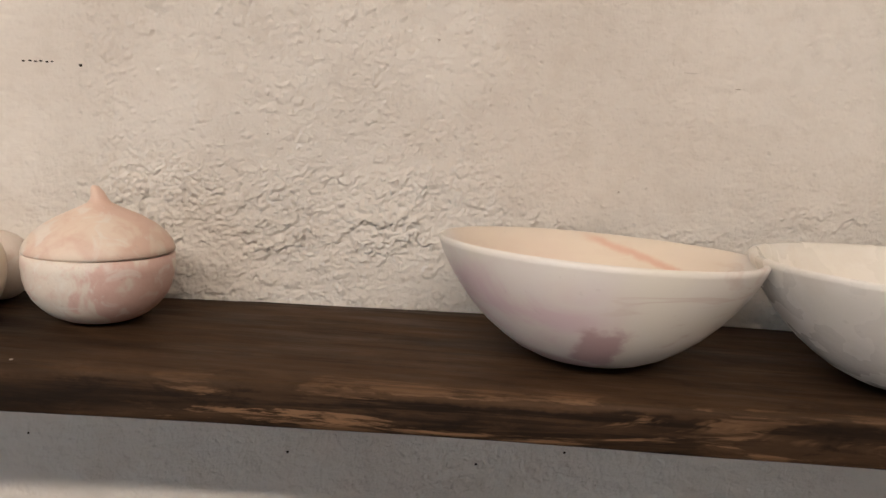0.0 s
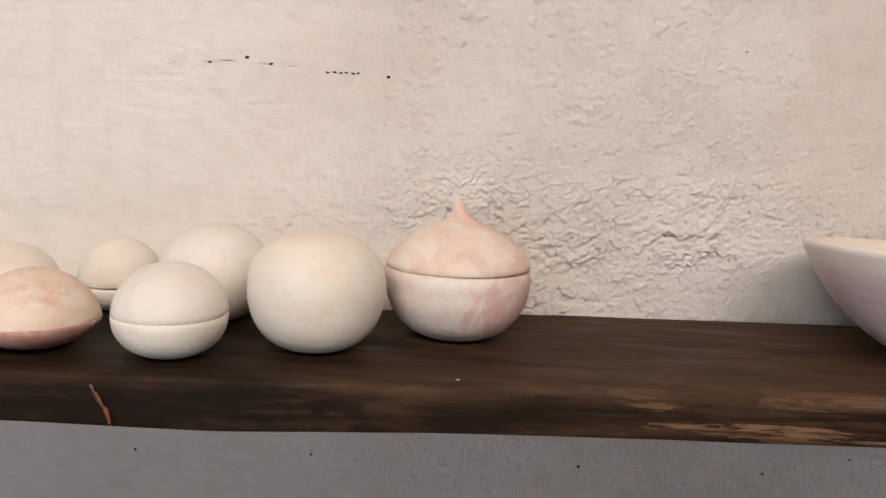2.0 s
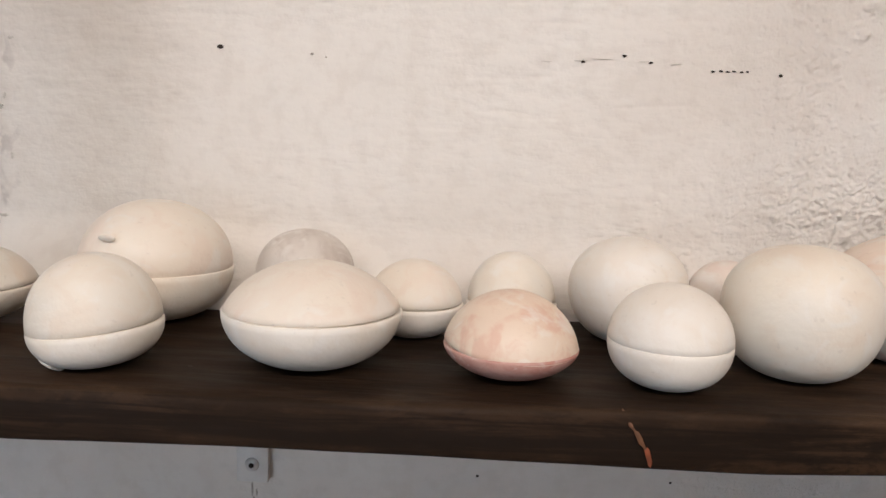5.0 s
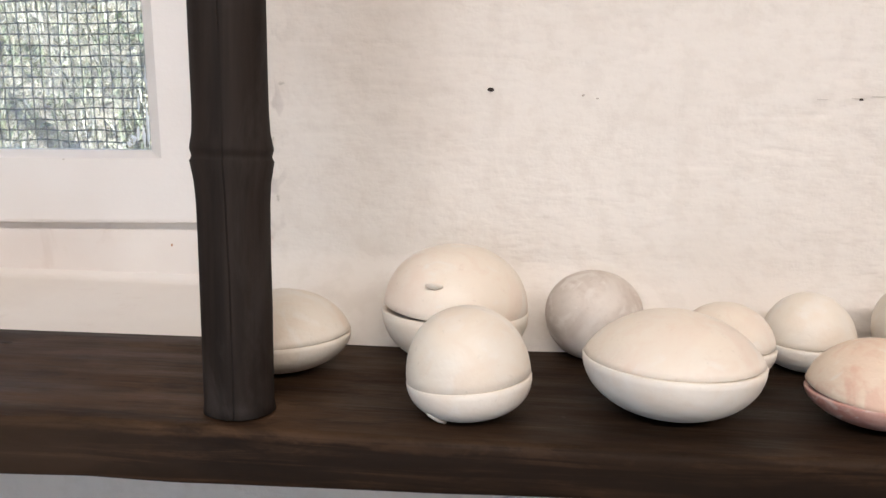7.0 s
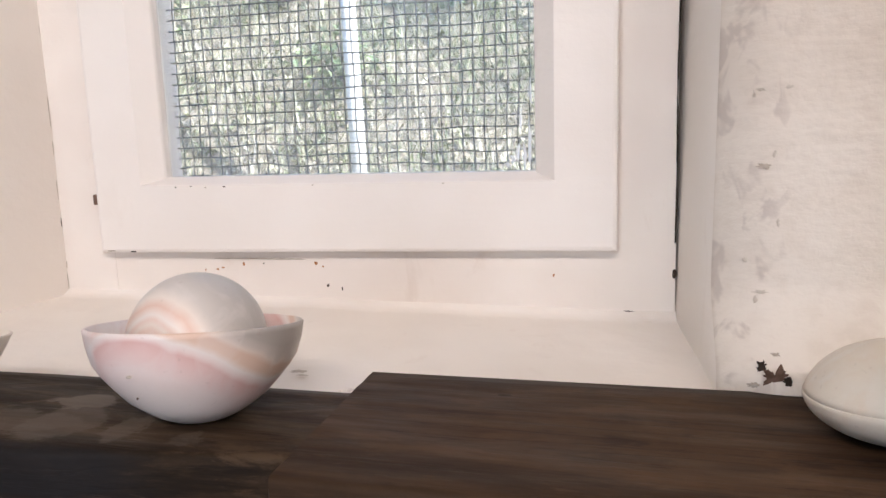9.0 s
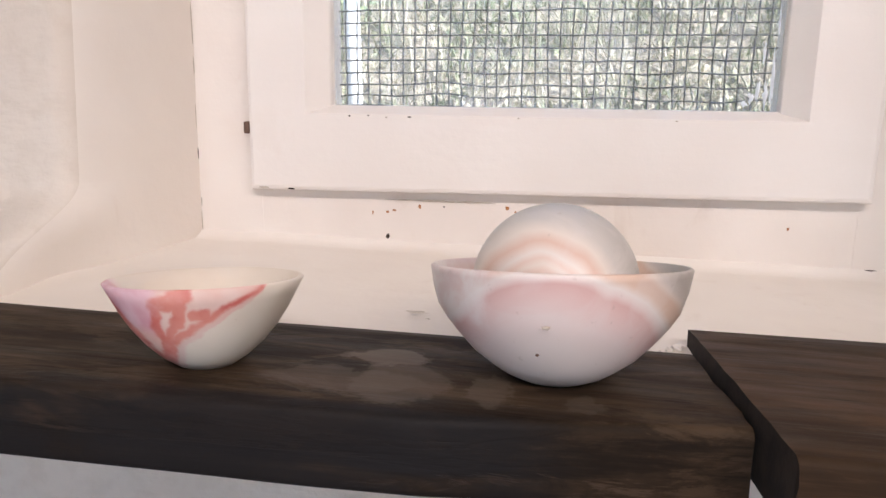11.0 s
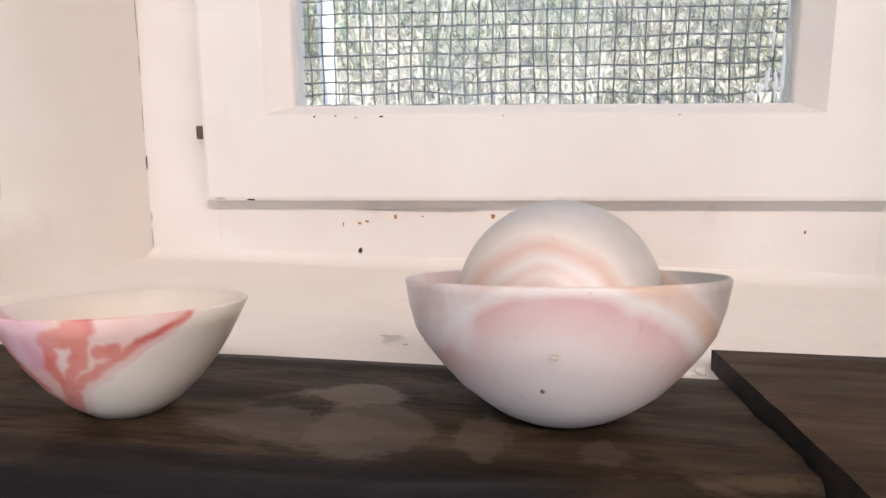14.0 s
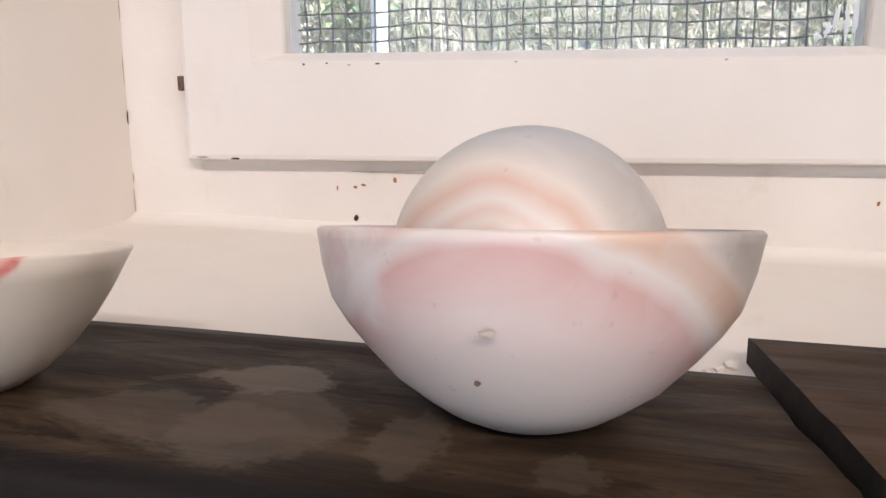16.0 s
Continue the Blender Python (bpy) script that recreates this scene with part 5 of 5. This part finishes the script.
def banded_ball():
    prof = [(0, -0.0382)]
    for i in range(1, 40):
        a = math.pi * i / 40
        prof.append((0.0382 * math.sin(a), -0.0382 * math.cos(a)))
    prof.append((0, 0.0382))
    ob = part("clay_ball", turned(bmesh.new(), prof, 88, 0.008, 0.7), SUN_BALL)
    ob.location = (-1.1422, 0.466, 1.3482)
    return tagged(ob, "round ball with pink, ochre and grey bands resting in a bowl", "clay ball")


banded_ball()


# ---- outside ----
def hill(x, y):
    """The ground rises to a bank some metres behind the window."""
    return -0.25 + 3.6 * smooth01((y - 1.8) / 4.2) + 2.5 * smooth01((y - 5.0) / 4.0) + 0.10 * noise.noise(Vector((x * 0.9, y * 0.9, 0)))


bm = bmesh.new()
gx = steps([(-400, -12, 8), (-12, 8, 50), (8, 400, 8)])
gy = steps([(-400, -6, 8), (-6, 0.95, 8), (0.95, 10, 40), (10, 500, 10)])
rows = [[bm.verts.new((x, y, hill(x, y) if y > 0.9 else -0.25)) for y in gy] for x in gx]
for i in range(len(gx) - 1):
    for j in range(len(gy) - 1):
        bm.faces.new((rows[i][j], rows[i + 1][j], rows[i + 1][j + 1], rows[i][j + 1]))
tagged(part("ground", bm, EARTH), "dry earth rising to an overgrown bank", "ground", kind="structure")


def litter():
    """Dry straw and fallen leaves lying on the bank, with blades standing among them."""
    rnd = random.Random(5)
    verts, faces = [], []
    for q in range(46000):
        y = 3.1 + 3.2 * rnd.random()
        x = -1.2 + (y + 0.6) * rnd.uniform(-0.95, 0.35)
        z = hill(x, y)
        n = len(verts)
        if q % 9 < 5:
            # a straw, lying or leaning
            e = Vector((rnd.uniform(-1, 1), rnd.uniform(-0.6, 0.6), rnd.uniform(-0.35, 1.0))).normalized() * rnd.uniform(0.05, 0.22)
            w = Vector((0, 0, 1)).cross(e).normalized() * rnd.uniform(0.0015, 0.0040)
            o = Vector((x, y, z + 0.01 - min(0.0, e.z)))
            verts += [tuple(o - w), tuple(o + w), tuple(o + e + w), tuple(o + e - w)]
            faces.append((n, n + 1, n + 2, n + 3))
        elif q % 9 < 8:
            # a curled dead leaf
            m = Euler((rnd.uniform(0.0, 1.5), rnd.uniform(-0.8, 0.8), rnd.uniform(0, 6.28))).to_matrix()
            k = rnd.uniform(0.012, 0.032)
            o = Vector((x, y, z + 0.025))
            for p in ((0, -1, 0), (0.5, -0.1, 0.18), (0, 1, -0.1), (-0.5, -0.1, 0.18)):
                verts.append(tuple(o + m @ (Vector(p) * k)))
            faces += [(n, n + 1, n + 2), (n, n + 2, n + 3)]
        else:
            h, w, a, lean = rnd.uniform(0.10, 0.42), rnd.uniform(0.003, 0.007), rnd.uniform(0, 6.28), rnd.uniform(0.02, 0.16)
            dx, dy = math.cos(a), math.sin(a)
            verts += [(x - w * dy, y + w * dx, z), (x + w * dy, y - w * dx, z), (x + lean * dx, y + lean * dy, z + h)]
            faces.append((n, n + 1, n + 2))
    me = bpy.data.meshes.new("grass")
    me.from_pydata(verts, [], faces)
    me.materials.append(BLADES)
    tagged(new("grass", me), "pale straw, dead leaves and grass on the bank", "grass", kind="stuff")


litter()


def shrub(x, y, h, w, n, seed, dry=False):
    """A loose shrub: forked stems and many small leaves."""
    rnd = random.Random(seed)
    ob = thing("shrub", x, y, hill(x, y) - 0.03, "half-dry straw-coloured shrub on the bank" if dry else "loose green shrub with small leaves on the bank", "shrub", "shrubs outside")
    bm = bmesh.new()
    tips = []
    for s in range(9):
        p, d, r = Vector((0, 0, 0)), Vector((rnd.uniform(-0.6, 0.6), rnd.uniform(-0.5, 0.5), 1)).normalized(), 0.013
        prev = None
        for k in range(7):
            ring = [bm.verts.new(p + Vector((math.cos(q) * r, math.sin(q) * r, 0))) for q in (0, 1.57, 3.14, 4.71)]
            if prev:
                for i in range(4):
                    bm.faces.new((prev[i], prev[(i + 1) % 4], ring[(i + 1) % 4], ring[i]))
            prev = ring
            tips.append(p.copy())
            p = p + d * h / 7
            d = (d + Vector((rnd.uniform(-0.35, 0.35), rnd.uniform(-0.35, 0.35), 0.1))).normalized()
            r *= 0.82
    part("stems", bm, BARK, ob)
    verts, faces = [], []
    for _ in range(n):
        c = rnd.choice(tips[3:]) + Vector((rnd.gauss(0, w * 0.33), rnd.gauss(0, w * 0.3), rnd.gauss(0, h * 0.13)))
        if c.z < 0.02:
            continue
        m = Euler((rnd.uniform(-1.2, 1.2), rnd.uniform(-1.2, 1.2), rnd.uniform(0, 6.28))).to_matrix()
        s = rnd.uniform(0.014, 0.050) * (0.7 if dry else 1.0)
        k = len(verts)
        for q in ((0, -1, 0), (0.42, -0.1, 0.1), (0, 1, -0.12), (-0.42, -0.1, 0.1)):
            verts.append(tuple(c + m @ (Vector(q) * s)))
        faces += [(k, k + 1, k + 2), (k, k + 2, k + 3)]
    me = bpy.data.meshes.new("leaves")
    me.from_pydata(verts, [], faces)
    me.materials.append(STRAW if dry else LEAVES)
    lv = new("leaves", me)
    lv.parent = ob


for i, (x, y, h, w, n) in enumerate(((-4.4, 5.2, 1.2, 0.8, 1500), (-3.4, 5.4, 1.3, 0.8, 1600), (-2.5, 5.7, 1.2, 0.8, 1500), (-1.6, 5.5, 1.2, 0.7, 1400), (-0.7, 5.2, 1.0, 0.7, 1200),
                                     (-4.1, 4.5, 0.7, 0.6, 1000), (-3.1, 4.7, 0.6, 0.5, 620), (-1.9, 4.6, 0.55, 0.45, 560), (-1.2, 4.9, 0.6, 0.5, 620), (-2.5, 4.2, 0.35, 0.36, 260), (-0.5, 4.6, 0.6, 0.5, 520),
                                     (-3.7, 5.0, 0.9, 0.6, 1200), (-2.9, 5.1, 1.0, 0.6, 1200), (-2.1, 5.1, 0.9, 0.6, 1100), (-1.4, 5.2, 0.9, 0.6, 1000))):
    shrub(x, y, h, w, n, 300 + i, i in (6, 8))

k = bmesh.new()
turned(k, [(0, -0.1), (0.036, -0.1), (0.036, 0.8), (0.034, 1.8), (0.033, 3.0), (0.024, 3.03), (0, 3.03)], 24, 0.02, 2)
post = part("garden_post", k, POST)
post.matrix_world = pose(-2.10, 3.45, hill(-2.10, 3.45), 0, -3.5, 0)
tagged(post, "pale upright post among the shrubs", "post")
